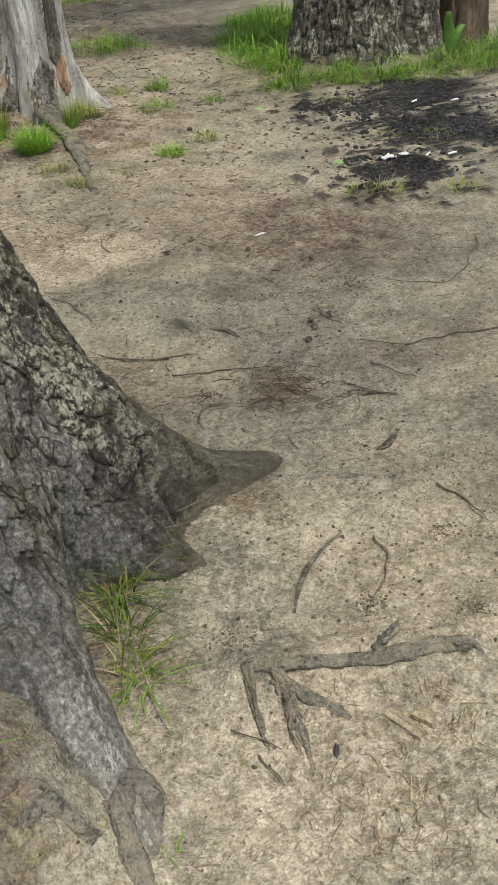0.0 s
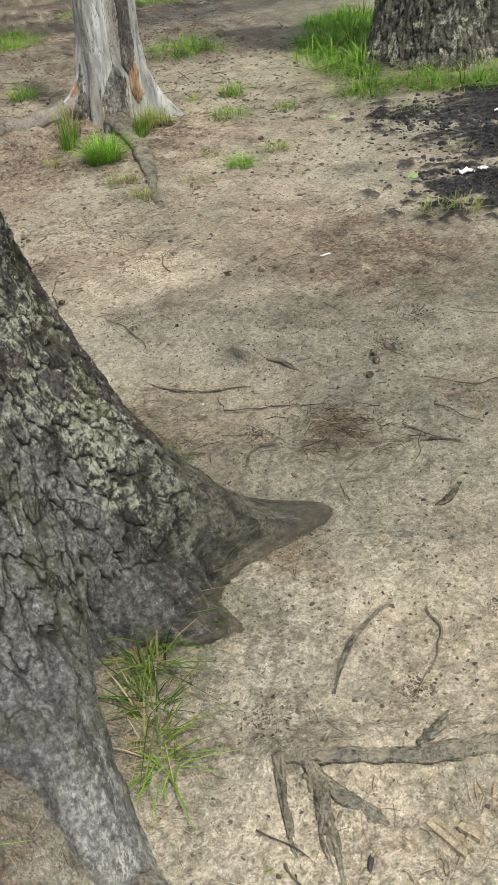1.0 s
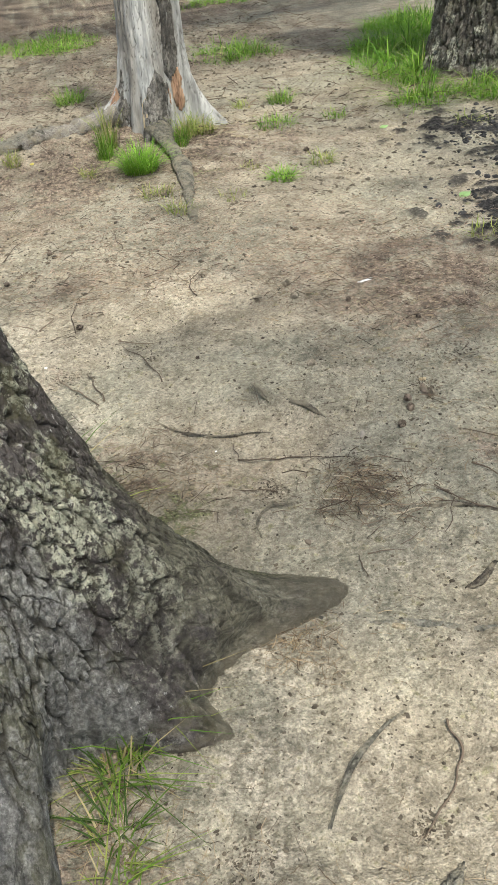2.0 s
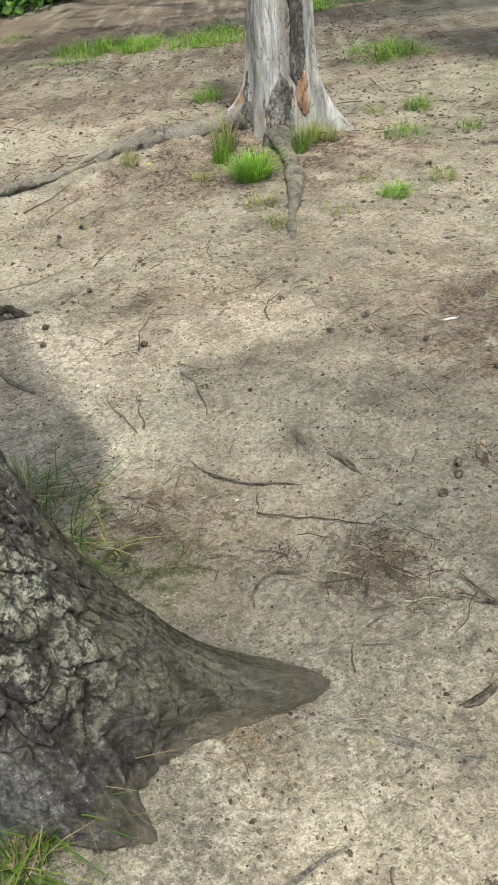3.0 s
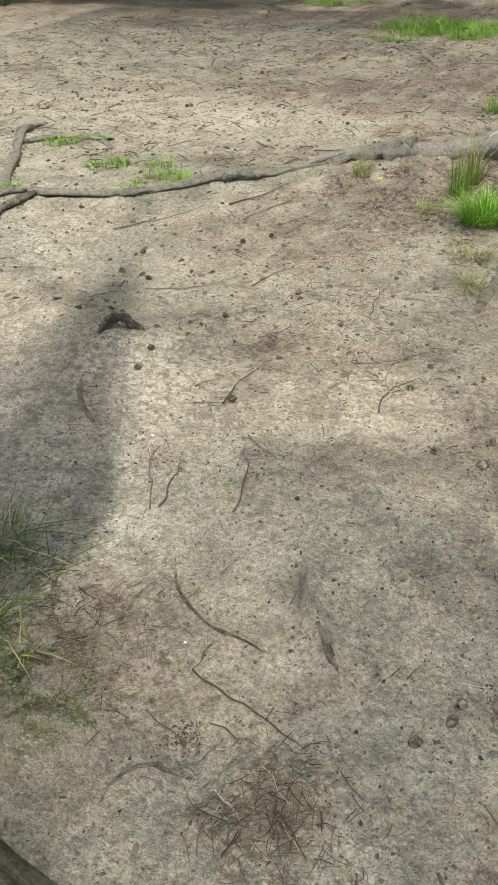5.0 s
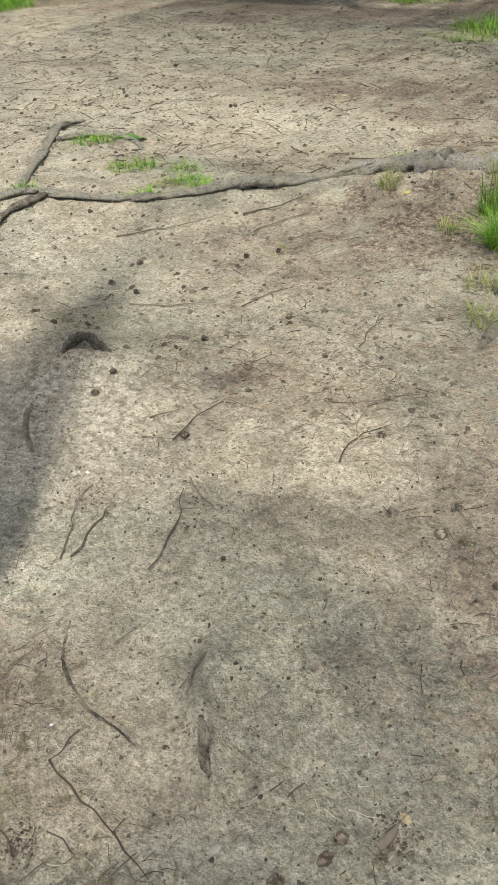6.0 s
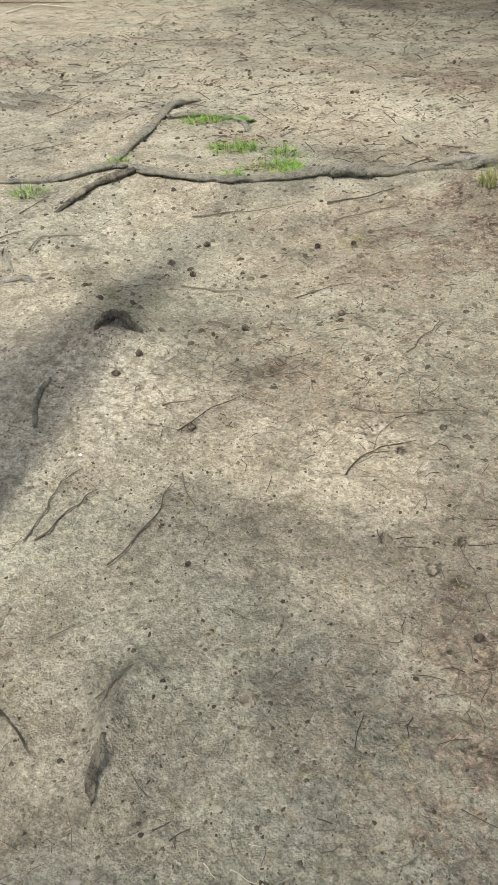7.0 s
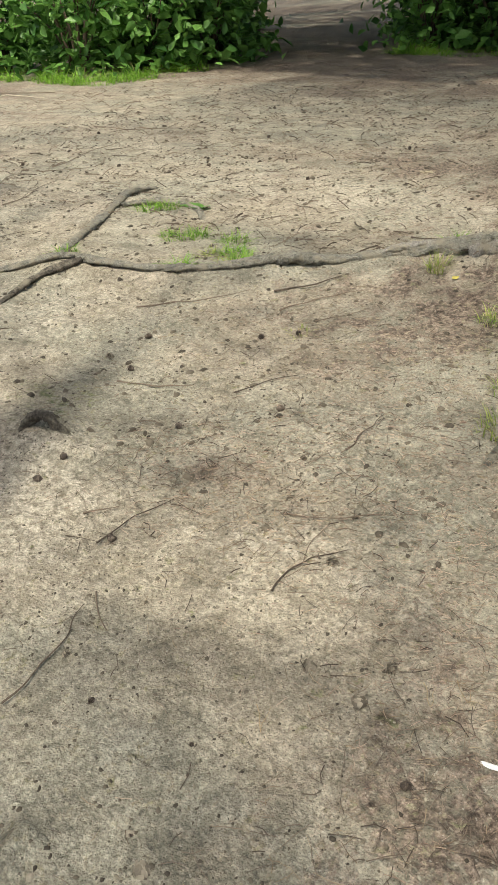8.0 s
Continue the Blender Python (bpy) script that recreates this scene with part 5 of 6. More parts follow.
def meadow(name, label, spots, count, height, material, seed):
    """A stretch of grass too thick to count, over several round spots."""
    rng = random.Random(seed)
    places = []
    for x, y, rx, ry in spots:
        for _ in range(int(3.4 * count * rx * ry)):
            a, d = rng.uniform(0, 2 * math.pi), math.sqrt(rng.random())
            places.append((x + rx * d * math.cos(a), y + ry * d * math.sin(a), d))
    P = np.array(places)
    P = P[vnoise(P[:, 0] * 3.3, P[:, 1] * 3.3, seed) > -0.35]
    clumps = [blades(4, 0.04, height * rng.uniform(0.4, 1.1), rng.randrange(10 ** 6), 1.2, 0.0034) for _ in range(60)]
    verts, faces, shade, n0 = [], [], [], 0
    for (px, py, d), z in zip(P, gz_all(P[:, 0], P[:, 1])):
        v, f, tones = clumps[rng.randrange(60)]
        shade += tones
        a, s = rng.uniform(0, 2 * math.pi), (1.1 - 0.5 * d) * (0.65 + 0.6 * float(vnoise(np.float64(px * 5), np.float64(py * 5), seed + 3) > 0))
        c, q = math.cos(a) * s, math.sin(a) * s
        verts += [(px + x0 * c - y0 * q, py + x0 * q + y0 * c, z + z0 * s) for x0, y0, z0 in v]
        faces += [tuple(k + n0 for k in g) for g in f]
        n0 += len(v)
    return tagged(new(name, shaded(mesh_of(name, verts, faces, material), shade)), label, "grass", kind="stuff")


meadow("grass", "lush green grass round the foot of an old tree", [(2.3, 3.35, 0.34, 0.6), (2.3, 2.7, 0.5, 0.32), (2.62, 2.35, 0.35, 0.3), (2.6, 4.3, 0.35, 0.7), (3.3, 5.4, 0.6, 0.8)], 620, 0.3, GRASS, 3)
meadow("grass", "bright fresh grass at the edge of bare soil", [(2.3, 3.8, 0.32, 0.6), (2.85, 2.1, 0.25, 0.2), (3.0, 5.2, 0.4, 0.8), (2.0, 2.75, 0.2, 0.22), (2.5, 4.5, 0.3, 0.5)], 520, 0.3, BRIGHT_GRASS, 4)
meadow("grass", "dark green grass beside an old tree stem", [(3.35, 2.2, 0.45, 0.35), (3.9, 2.3, 0.5, 0.5), (2.1, 2.45, 0.3, 0.2)], 480, 0.28, GRASS, 5)
meadow("grass", "grass patches on bare forest soil", [(-1.75, 7.6, 0.75, 0.75), (-1.3, 7.3, 0.3, 0.4), (-0.35, 7.6, 0.5, 0.75), (1.3, 5.4, 0.45, 0.6), (-3.4, 9.6, 0.5, 0.3)], 330, 0.26, GRASS, 6)
meadow("grass", "bright grass patches on bare forest soil", [(-1.25, 7.7, 0.35, 0.5), (-0.5, 7.2, 0.4, 0.3), (-1.8, 7.9, 0.5, 0.3), (0.95, 9.2, 0.5, 0.4), (2.0, 9.5, 0.6, 0.4)], 330, 0.24, BRIGHT_GRASS, 7)
meadow("grass", "fresh green verge under the hedge", [(-9.2, 6.9, 0.9, 0.35), (-8.7, 7.6, 0.5, 0.6), (-8.5, 8.4, 0.35, 0.6), (-5.9, 12.0, 0.8, 0.4), (-6.6, 11.9, 0.5, 0.4), (-10.6, 6.6, 0.7, 0.3)], 420, 0.28, BRIGHT_GRASS, 8)

# ---- hedge ----
def shrub(seed, height, width, count, size):
    rng = np.random.default_rng(seed)
    bush = base("shrub", 0, 0, 0, "leafy green shrub with broad leaves beside a path", "shrub", "hedge shrubs")
    tips = []
    for k in range(16):
        a = rng.uniform(0, 2 * math.pi)
        r = rng.uniform(0.2, 0.55) * width
        tip = (r * math.cos(a), r * math.sin(a), height * rng.uniform(0.6, 1.0))
        mid = (tip[0] * 0.35, tip[1] * 0.35, tip[2] * 0.5)
        v, f = tube([(tip[0] * 0.1, tip[1] * 0.1, -0.05), mid, tip], [0.02, 0.014, 0.006], 6, 4, 0.1, seed + k)
        part("stem", mesh_of("stem", v, f, BROWN_BARK), bush)
    n = count
    u = rng.normal(size=(n, 3))
    u /= np.linalg.norm(u, axis=1)[:, None]
    rr = rng.uniform(0.15, 1.0, n) ** 0.5 * (1 + 0.5 * np.array([float(vnoise(np.float64(p[0] * 3 + seed), np.float64(p[1] * 3 + p[2] * 2), seed)) for p in u]))
    p = u * rr[:, None] * np.array([width * 0.55, width * 0.55, height * 0.5]) + np.array([0, 0, height * 0.52])
    p[:, 2] = np.abs(p[:, 2])
    low = rng.uniform(size=n) < 0.22
    p[low, 2] = rng.uniform(0.04, 0.4, low.sum())
    p[low, :2] *= 1.15
    p = p[p[:, 2] > 0.03]
    n = len(p)
    # broad leaves: a midrib fold and two pointed halves
    nrm = np.array([0, 0, 0.9]) + 0.55 * rng.normal(size=(n, 3)) + 0.5 * u[:n]
    nrm /= np.linalg.norm(nrm, axis=1)[:, None]
    ax = np.cross(nrm, rng.normal(size=(n, 3)))
    ax /= np.linalg.norm(ax, axis=1)[:, None]
    sd = np.cross(nrm, ax)
    s = size * rng.uniform(0.55, 1.25, n)[:, None]
    co = np.stack([p - ax * s, p - ax * s * 0.2 + sd * s * 0.62 + nrm * s * 0.18, p + ax * s * 0.5 + sd * s * 0.4 + nrm * s * 0.1, p + ax * s * 1.1 - nrm * s * 0.15,
                   p + ax * s * 0.5 - sd * s * 0.4 + nrm * s * 0.1, p - ax * s * 0.2 - sd * s * 0.62 + nrm * s * 0.18], 1).reshape(-1, 3)
    b = np.arange(n)[:, None] * 6
    q = np.concatenate([b + np.array([[0, 1, 2, 3]]), b + np.array([[0, 3, 4, 5]])])
    part("crown", fast_mesh("crown", co, q, LEAF), bush)
    return bush


kinds = [shrub(7, 1.7, 1.7, 800, 0.095), shrub(23, 1.3, 1.5, 850, 0.11), shrub(41, 2.2, 2.0, 1200, 0.11)]
for k, (x, y) in enumerate(((-9.9, 7.7), (-9.2, 8.6), (-9.05, 9.7), (-10.6, 8.9), (-11.4, 7.4), (-10.2, 10.6), (-11.4, 12.4), (-12.8, 9.8), (-13.2, 14.8),
                            (-6.7, 12.7), (-5.6, 12.9), (-7.7, 14.6), (-4.3, 13.2), (-6.2, 13.7), (-5.6, 15.0), (-7.3, 16.6), (-3.4, 14.6), (-10.2, 21.5), (-8.6, 19.0), (-19.5, 22.5))):
    m = pose(x, y, 0, 0, 0, 67 * k)
    if k < 3:
        kinds[k].matrix_basis = m
    else:
        copy_thing(kinds[k % 3], m)


def slim_tree(x, y, r, label, seed, lo, hi):
    tree = base("path_tree", x, y, 0, label, "tree", "trees by the path")
    v, f = tube([(0, 0, -0.1), (0.03, 0.02, 0.5), (0.05, -0.04, 2), (0, 0, 6)], [r * 1.5, r * 1.05, r, r * 0.6], 14, 8, 0.09, seed)
    part("trunk", mesh_of("trunk", v, f, BROWN_BARK), tree)
    co, q = crown_of(lo, hi, 7000, 0.3, 5, 8.5, seed)
    part("crown", fast_mesh("crown", co - np.array([x, y, 0]), q, CANOPY), tree)


slim_tree(-9.9, 10.2, 0.16, "dark tree trunk standing in the hedge", 61, (-12, 9), (-4, 19))
slim_tree(-11.6, 11.6, 0.13, "dark slender tree trunk standing in the hedge", 62, (-24, 12), (-8, 32))
slim_tree(-6.8, 15.2, 0.15, "dark tree trunk behind shrubs", 63, (-16, 14), (-1, 34))

# ---- cones, twigs and scraps on the soil ----
def cone_mesh(name, length, fat, material, seed):
    """A pine cone: a spiral of overlapping scales on an egg-shaped core, lying along x."""
    rng = random.Random(seed)
    verts, faces = [], []
    n = 46
    for i in range(n):
        t = (i + 0.5) / n
        x = (t - 0.5) * length
        r = fat * (math.sin(math.pi * min(1, 0.12 + 0.88 * t) ** 0.8) ** 0.75 + 0.05)
        a = i * 2.39996 + rng.uniform(-0.1, 0.1)
        d, s = Vector((0, math.cos(a), math.sin(a))), Vector((0, -math.sin(a), math.cos(a)))
        w, open_ = r * 0.42 + 0.0015, rng.uniform(0.9, 1.25)
        tip = Vector((x + 0.006, 0, 0)) + d * r * open_
        root_ = Vector((x - 0.006, 0, 0)) + d * r * 0.35
        n0 = len(verts)
        verts += [root_ - s * w * 0.6, root_ + s * w * 0.6, tip + s * w, tip + d * 0.0025 + Vector((0.002, 0, 0)), tip - s * w, tip - d * 0.002 + Vector((0.004, 0, 0))]
        faces += [(n0, n0 + 1, n0 + 2, n0 + 3), (n0, n0 + 3, n0 + 4), (n0 + 2, n0 + 5, n0 + 3), (n0 + 3, n0 + 5, n0 + 4), (n0 + 1, n0, n0 + 4, n0 + 5), (n0 + 1, n0 + 5, n0 + 2)]
    m0 = len(verts)
    for k in range(7):
        t = k / 6
        r = fat * 0.62 * math.sin(math.pi * (0.06 + 0.88 * t))
        verts += [Vector(((t - 0.5) * length * 0.9, r * math.cos(j * math.pi / 4), r * math.sin(j * math.pi / 4))) for j in range(8)]
    faces += [(m0 + i * 8 + j, m0 + i * 8 + (j + 1) % 8, m0 + i * 8 + 8 + (j + 1) % 8, m0 + i * 8 + 8 + j) for i in range(6) for j in range(8)]
    return mesh_of(name, verts, faces, material, False)


CONES = [cone_mesh("pine_cone", 0.042, 0.0165, CONE, 1), cone_mesh("pine_cone", 0.036, 0.018, SAND_CONE, 2), cone_mesh("pine_cone", 0.04, 0.0155, DARK_CONE, 3)]


def cone(x, y, kind=0, label="brown pine cone lying on sandy soil", size=1.0):
    ob = tagged(new("pine_cone", CONES[kind]), label, "pine cone", "pine cones")
    rng = random.Random(int(x * 1013 + y * 3571))
    ob.matrix_basis = pose(x, y, gz(x, y) + (0.002 if kind == 1 else 0.008) * size, rng.uniform(0, 360), rng.uniform(-25, 25), rng.uniform(0, 360)) @ Matrix.Scale(size * (0.8 if kind == 1 else 0.64), 4)
    return ob


OPEN, BLACK = "open pine cone lying on grey soil", "blackened pine cone lying on bare soil"
for x, y, k in ((-0.913, -0.04, 2), (-0.92, 0.075, 2), (-0.8, 0.48, 2), (-0.6, 0.8, 0)):
    cone(x, y, k, OPEN)
for x, y, k in ((0.055, 0.19, 1), (0.23, -0.15, 1), (0.38, -0.04, 1), (0.51, -1.08, 0), (0.29, -0.74, 1), (-0.5, -0.1, 2), (-1.49, 1.0, 0), (-1.46, 0.75, 1), (-1.3, 0.72, 2), (-1.08, 1.28, 2), (-0.98, 1.41, 2), (0.38, -0.17, 1), (0.44, -1.21, 0), (0.5, -1.13, 0), (0.6, -1.06, 1)):
    cone(x, y, k)
for x, y, k, s in ((0.988, 1.778, 2, 1.3), (0.57, -0.29, 2, 0.85), (0.762, -0.555, 2, 0.8), (0.54, -0.37, 2, 0.4), (-0.25, -0.47, 1, 0.7), (-0.09, -0.53, 2, 0.6), (0.17, -0.48, 2, 0.4), (0.22, -0.7, 2, 0.35)):
    cone(x, y, k, BLACK, s)
for x, y in ((-1.32, 3.65), (-1.51, 3.6), (-3.98, 4.93), (-4.54, 5.06), (-4.15, 4.27), (-3.59, 4.15), (-2.7, 3.8), (-3.77, 3.43), (-3.68, 3.79), (-4.31, 3.39), (-5.07, 3.0), (-2.71, 4.86), (-2.61, 5.1), (-3.95, 8.39), (-4.04, 8.67), (-5.11, 5.25), (-4.14, 7.11), (-2.1, 5.9), (-3.2, 6.4), (-5.6, 4.3), (-6.2, 5.4), (-1.0, 4.6), (-5.0, 6.3), (-2.9, 7.4), (-6.6, 7.2), (-5.3, 8.5)):
    cone(x, y, 2, BLACK, 1.15)


def twig(label, pts, r, material=None, seed=0, name="twig"):
    """A dry twig resting on the soil through the given places."""
    p = [(x, y, float(soil_height(np.float64(x), np.float64(y))) + r * 0.8 + 0.004) for x, y in pts]
    r = r * 0.5 if r < 0.004 else 0.0005 + r * 0.36
    rng = random.Random(seed + int(abs(pts[0][0] * 733 + pts[0][1] * 179)))
    fine = []
    for a, b in zip(p, p[1:]):
        fine.append(a)
        dx, dy = b[0] - a[0], b[1] - a[1]
        for k in (0.3, 0.65):
            off = rng.uniform(-0.07, 0.07)
            fine.append((a[0] + dx * k - dy * off, a[1] + dy * k + dx * off, a[2] + (b[2] - a[2]) * k))
    fine.append(p[-1])
    n = len(fine)
    v, f = tube(fine, [r * (1.1 - 0.6 * k / (n - 1)) for k in range(n)], 6, 3, 0.3, seed, 1.0, 0.5)
    x, y, z = fine[0]
    ob = tagged(new(name, mesh_of(name, [(a - x, b - y, c - z) for a, b, c in v], f, material or TWIG)), label, "twig", "dry twigs")
    ob.location = (x, y, z)
    return ob


THIN, STICK = "thin dry twig lying on sandy soil", "dark dry stick lying on trodden soil"
twig("curved dark twig beside a pine cone", [(0.0, 0.0), (-0.015, 0.1), (0.0, 0.17), (0.06, 0.26)], 0.0045)
twig(THIN, [(-0.01, 0.15), (-0.045, 0.24), (-0.05, 0.33)], 0.0025)
twig(THIN, [(-0.08, -1.13), (-0.085, -1.22)], 0.003)
twig(STICK, [(-0.085, -1.22), (0.03, -1.26), (0.14, -1.285), (0.24, -1.32)], 0.004)
twig("bleached straight stick lying on needle litter", [(0.26, -1.61), (0.345, -1.61)], 0.0045, PALE_TWIG)
twig(THIN, [(0.42, -1.55), (0.47, -1.63), (0.53, -1.69)], 0.004)
twig(THIN, [(-0.36, -0.28), (-0.23, -0.36)], 0.0045)
twig(STICK, [(-0.45, -0.72), (-0.48, -0.58), (-0.49, -0.48)], 0.005)
twig(STICK, [(-0.47, -0.74), (-0.53, -0.62), (-0.59, -0.53), (-0.6, -0.44)], 0.004)
twig(THIN, [(-0.52, -0.14), (-0.53, 0.01), (-0.5, 0.15)], 0.0045)
twig(THIN, [(-0.62, -0.17), (-0.47, -0.11)], 0.0025)
twig(STICK, [(-0.66, -0.07), (-0.6, 0.02)], 0.006)
twig(THIN, [(-0.24, -0.66), (-0.28, -0.47), (-0.35, -0.33)], 0.004)
twig(STICK, [(-0.25, 0.7), (-0.27, 0.85), (-0.28, 0.98)], 0.005)
twig(STICK, [(-1.25, 0.6), (-1.09, 0.66), (-0.98, 0.76)], 0.006)
twig(THIN, [(-0.82, 0.8), (-0.72, 1.06)], 0.0045)
twig("long dark stick lying before a grey root", [(-1.36, 1.72), (-1.25, 1.82), (-1.14, 1.97)], 0.009)
twig("long dark stick lying before a grey root", [(-1.2, 1.56), (-1.12, 1.76), (-0.98, 1.92)], 0.007)
twig("long thin stick lying before a grey root", [(-1.8, 1.22), (-1.62, 1.43), (-1.48, 1.68)], 0.006)
twig(THIN, [(-0.99, 1.55), (-0.86, 1.78)], 0.004)
twig(THIN, [(-0.19, 0.29), (-0.03, 0.38), (0.12, 0.52)], 0.004)
twig(THIN, [(-0.415, -2.655), (-0.34, -2.735)], 0.003)
twig(STICK, [(-0.385, -2.73), (-0.365, -2.81)], 0.0035)
twig(STICK, [(0.13, -2.255), (0.125, -2.34), (0.06, -2.42), (-0.01, -2.48)], 0.0045)
twig(STICK, [(0.39, -2.14), (0.42, -2.24), (0.42, -2.33)], 0.005)
twig("long dark twig lying across the trodden soil", [(1.1, -1.47), (0.91, -1.42), (0.74, -1.42), (0.6, -1.3)], 0.005)
twig("branched dead twig on litter", [(1.5, -0.7), (1.29, -0.95), (1.12, -1.05), (0.92, -0.88)], 0.006)
twig(STICK, [(0.55, -1.47), (0.64, -1.62)], 0.005)
twig(THIN, [(0.44, -1.6), (0.36, -1.72)], 0.003)
twig(THIN, [(-0.01, -1.41), (-0.13, -1.36)], 0.003)
twig("dark branch lying across the charcoal", [(2.35, 1.35), (2.7, 1.45), (3.0, 1.5)], 0.01, COAL)
twig(THIN, [(-2.3, 0.05), (-2.2, 0.3)], 0.008)
twig(STICK, [(-1.75, 3.0), (-1.55, 2.85)], 0.009)
twig(STICK, [(-1.3, 2.9), (-1.1, 2.95)], 0.008)
twig(THIN, [(-5.9, 4.5), (-5.4, 4.6), (-5.0, 4.9)], 0.009)
twig(STICK, [(-4.7, 2.9), (-4.55, 3.05), (-4.45, 3.25)], 0.007)
twig("pale root-like branch lying under the hedge", [(-9.5, 5.4), (-8.9, 5.7), (-8.4, 6.0)], 0.02)
PALE, DARK = "long pale dry needle lying on litter", "thin dark rootlet lying on trodden soil"
for line in ([(0.163, -1.387), (0.246, -1.444)], [(0.096, -1.475), (0.175, -1.520)], [(0.129, -1.488), (0.187, -1.522)], [(0.186, -1.560), (0.265, -1.530)], [(0.250, -1.487), (0.300, -1.528)],
             [(0.206, -1.691), (0.250, -1.689)], [(0.181, -1.775), (0.212, -1.766)], [(0.229, -1.389), (0.271, -1.402)], [(0.219, -1.414), (0.268, -1.402)], [(0.057, -1.387), (0.096, -1.365)],
             [(0.094, -1.284), (0.167, -1.282)], [(0.294, -1.615), (0.307, -1.650)], [(0.332, -1.593), (0.398, -1.585)], [(0.322, -1.103), (0.329, -1.071)], [(0.455, -1.040), (0.489, -1.046)],
             [(0.430, -1.030), (0.453, -1.053)], [(0.497, -1.019), (0.552, -1.007)], [(0.492, -0.965), (0.512, -0.954)], [(-0.645, -0.43), (-0.62, -0.52)], [(-0.63, -0.46), (-0.585, -0.55)], [(-0.66, -0.42), (-0.65, -0.5)]):
    twig(PALE, line, 0.0019, PALE_TWIG, name="dry_needle")
for line in ([(0.167, -1.619), (0.204, -1.623), (0.238, -1.621)], [(0.230, -1.468), (0.274, -1.497), (0.318, -1.539)], [(0.310, -1.437), (0.326, -1.475)], [(0.412, -1.527), (0.443, -1.572)],
             [(0.118, -1.812), (0.118, -1.763), (0.122, -1.734)], [(0.144, -1.736), (0.196, -1.739), (0.240, -1.751)], [(0.345, -1.058), (0.358, -1.024)], [(0.383, -1.039), (0.401, -1.055)], [(0.048, -0.939), (0.051, -0.880)]):
    twig(DARK, line, 0.003, name="rootlet")
for line in ([(-2.313, 0.467), (-2.316, 0.543), (-2.301, 0.607)], [(-2.082, 0.465), (-2.166, 0.602), (-2.025, 0.723)], [(-3.534, 1.339), (-3.507, 1.668)], [(-3.402, 1.475), (-3.352, 1.729)],
             [(-4.751, 3.056), (-4.987, 3.702), (-5.055, 4.232)], [(-2.518, 0.726), (-2.620, 0.989)], [(-1.773, 1.245), (-1.673, 1.405)], [(-4.036, 2.059), (-4.328, 2.768)], [(-3.874, 3.540), (-3.782, 3.743)]):
    twig(STICK, line, 0.006)
twig("pale crooked branch lying on orange-brown litter", [(-8.553, 4.895), (-8.812, 5.527), (-8.096, 5.586)], 0.02, PALE_TWIG)
for tip, (ax, ay), (bx, by) in (((0.507, -0.086), (0.461, -0.034), (0.49, -0.03)), ((0.566, -0.026), (0.517, 0.018), (0.55, 0.025)), ((0.263, -0.366), (0.207, -0.312), (0.237, -0.3))):
    twig("pale yellow paired pine needles lying on soil", [(ax, ay), tip, (bx, by)], 0.0015, DRY_NEEDLE, name="needle_pair")
rng = random.Random(12)
for k in range(30):
    x, y = rng.uniform(-1.9, 1.5), rng.uniform(-2.7, 2.0)
    if x < -0.3 and y < -1.0:
        continue
    a, l = rng.uniform(0, math.pi), rng.uniform(0.04, 0.15)
    twig(THIN, [(x, y), (x + l * 0.5 * math.cos(a), y + l * 0.5 * math.sin(a)), (x + l * math.cos(a + 0.25), y + l * math.sin(a + 0.25))], rng.uniform(0.0012, 0.0026), None, k)
for k in range(40):
    x, y = rng.uniform(-6.5, 2), rng.uniform(2.8, 8)
    a, l = rng.uniform(0, math.pi), rng.uniform(0.1, 0.3)
    twig(STICK, [(x, y), (x + l * 0.5 * math.cos(a), y + l * 0.5 * math.sin(a)), (x + l * math.cos(a + 0.25), y + l * math.sin(a + 0.25))], rng.uniform(0.004, 0.008), None, k)


def lump(name, x, y, size, material, label, category, seed=0, group="", shape=(1, 0.7, 0.5), turn_z=0.0):
    """A broken, angular piece of wood, stone or coal."""
    rng = random.Random(seed)
    bm = bmesh.new()
    bmesh.ops.create_icosphere(bm, subdivisions=2, radius=1)
    for v in bm.verts:
        n = noise.noise(v.co * 1.3 + Vector((seed, 0, 0))) * 0.35 + noise.noise(v.co * 3.1 + Vector((0, seed, 0))) * 0.14
        v.co = Vector((v.co.x * shape[0], v.co.y * shape[1], v.co.z * shape[2])) * size * (1 + n)
    me = bpy.data.meshes.new(name)
    bm.to_mesh(me)
    bm.free()
    me.materials.append(material)
    ob = tagged(new(name, me), label, category, group)
    ob.matrix_basis = pose(x, y, gz(x, y) + size * shape[2] * 0.45, 0, 0, turn_z or rng.uniform(0, 360))
    return ob


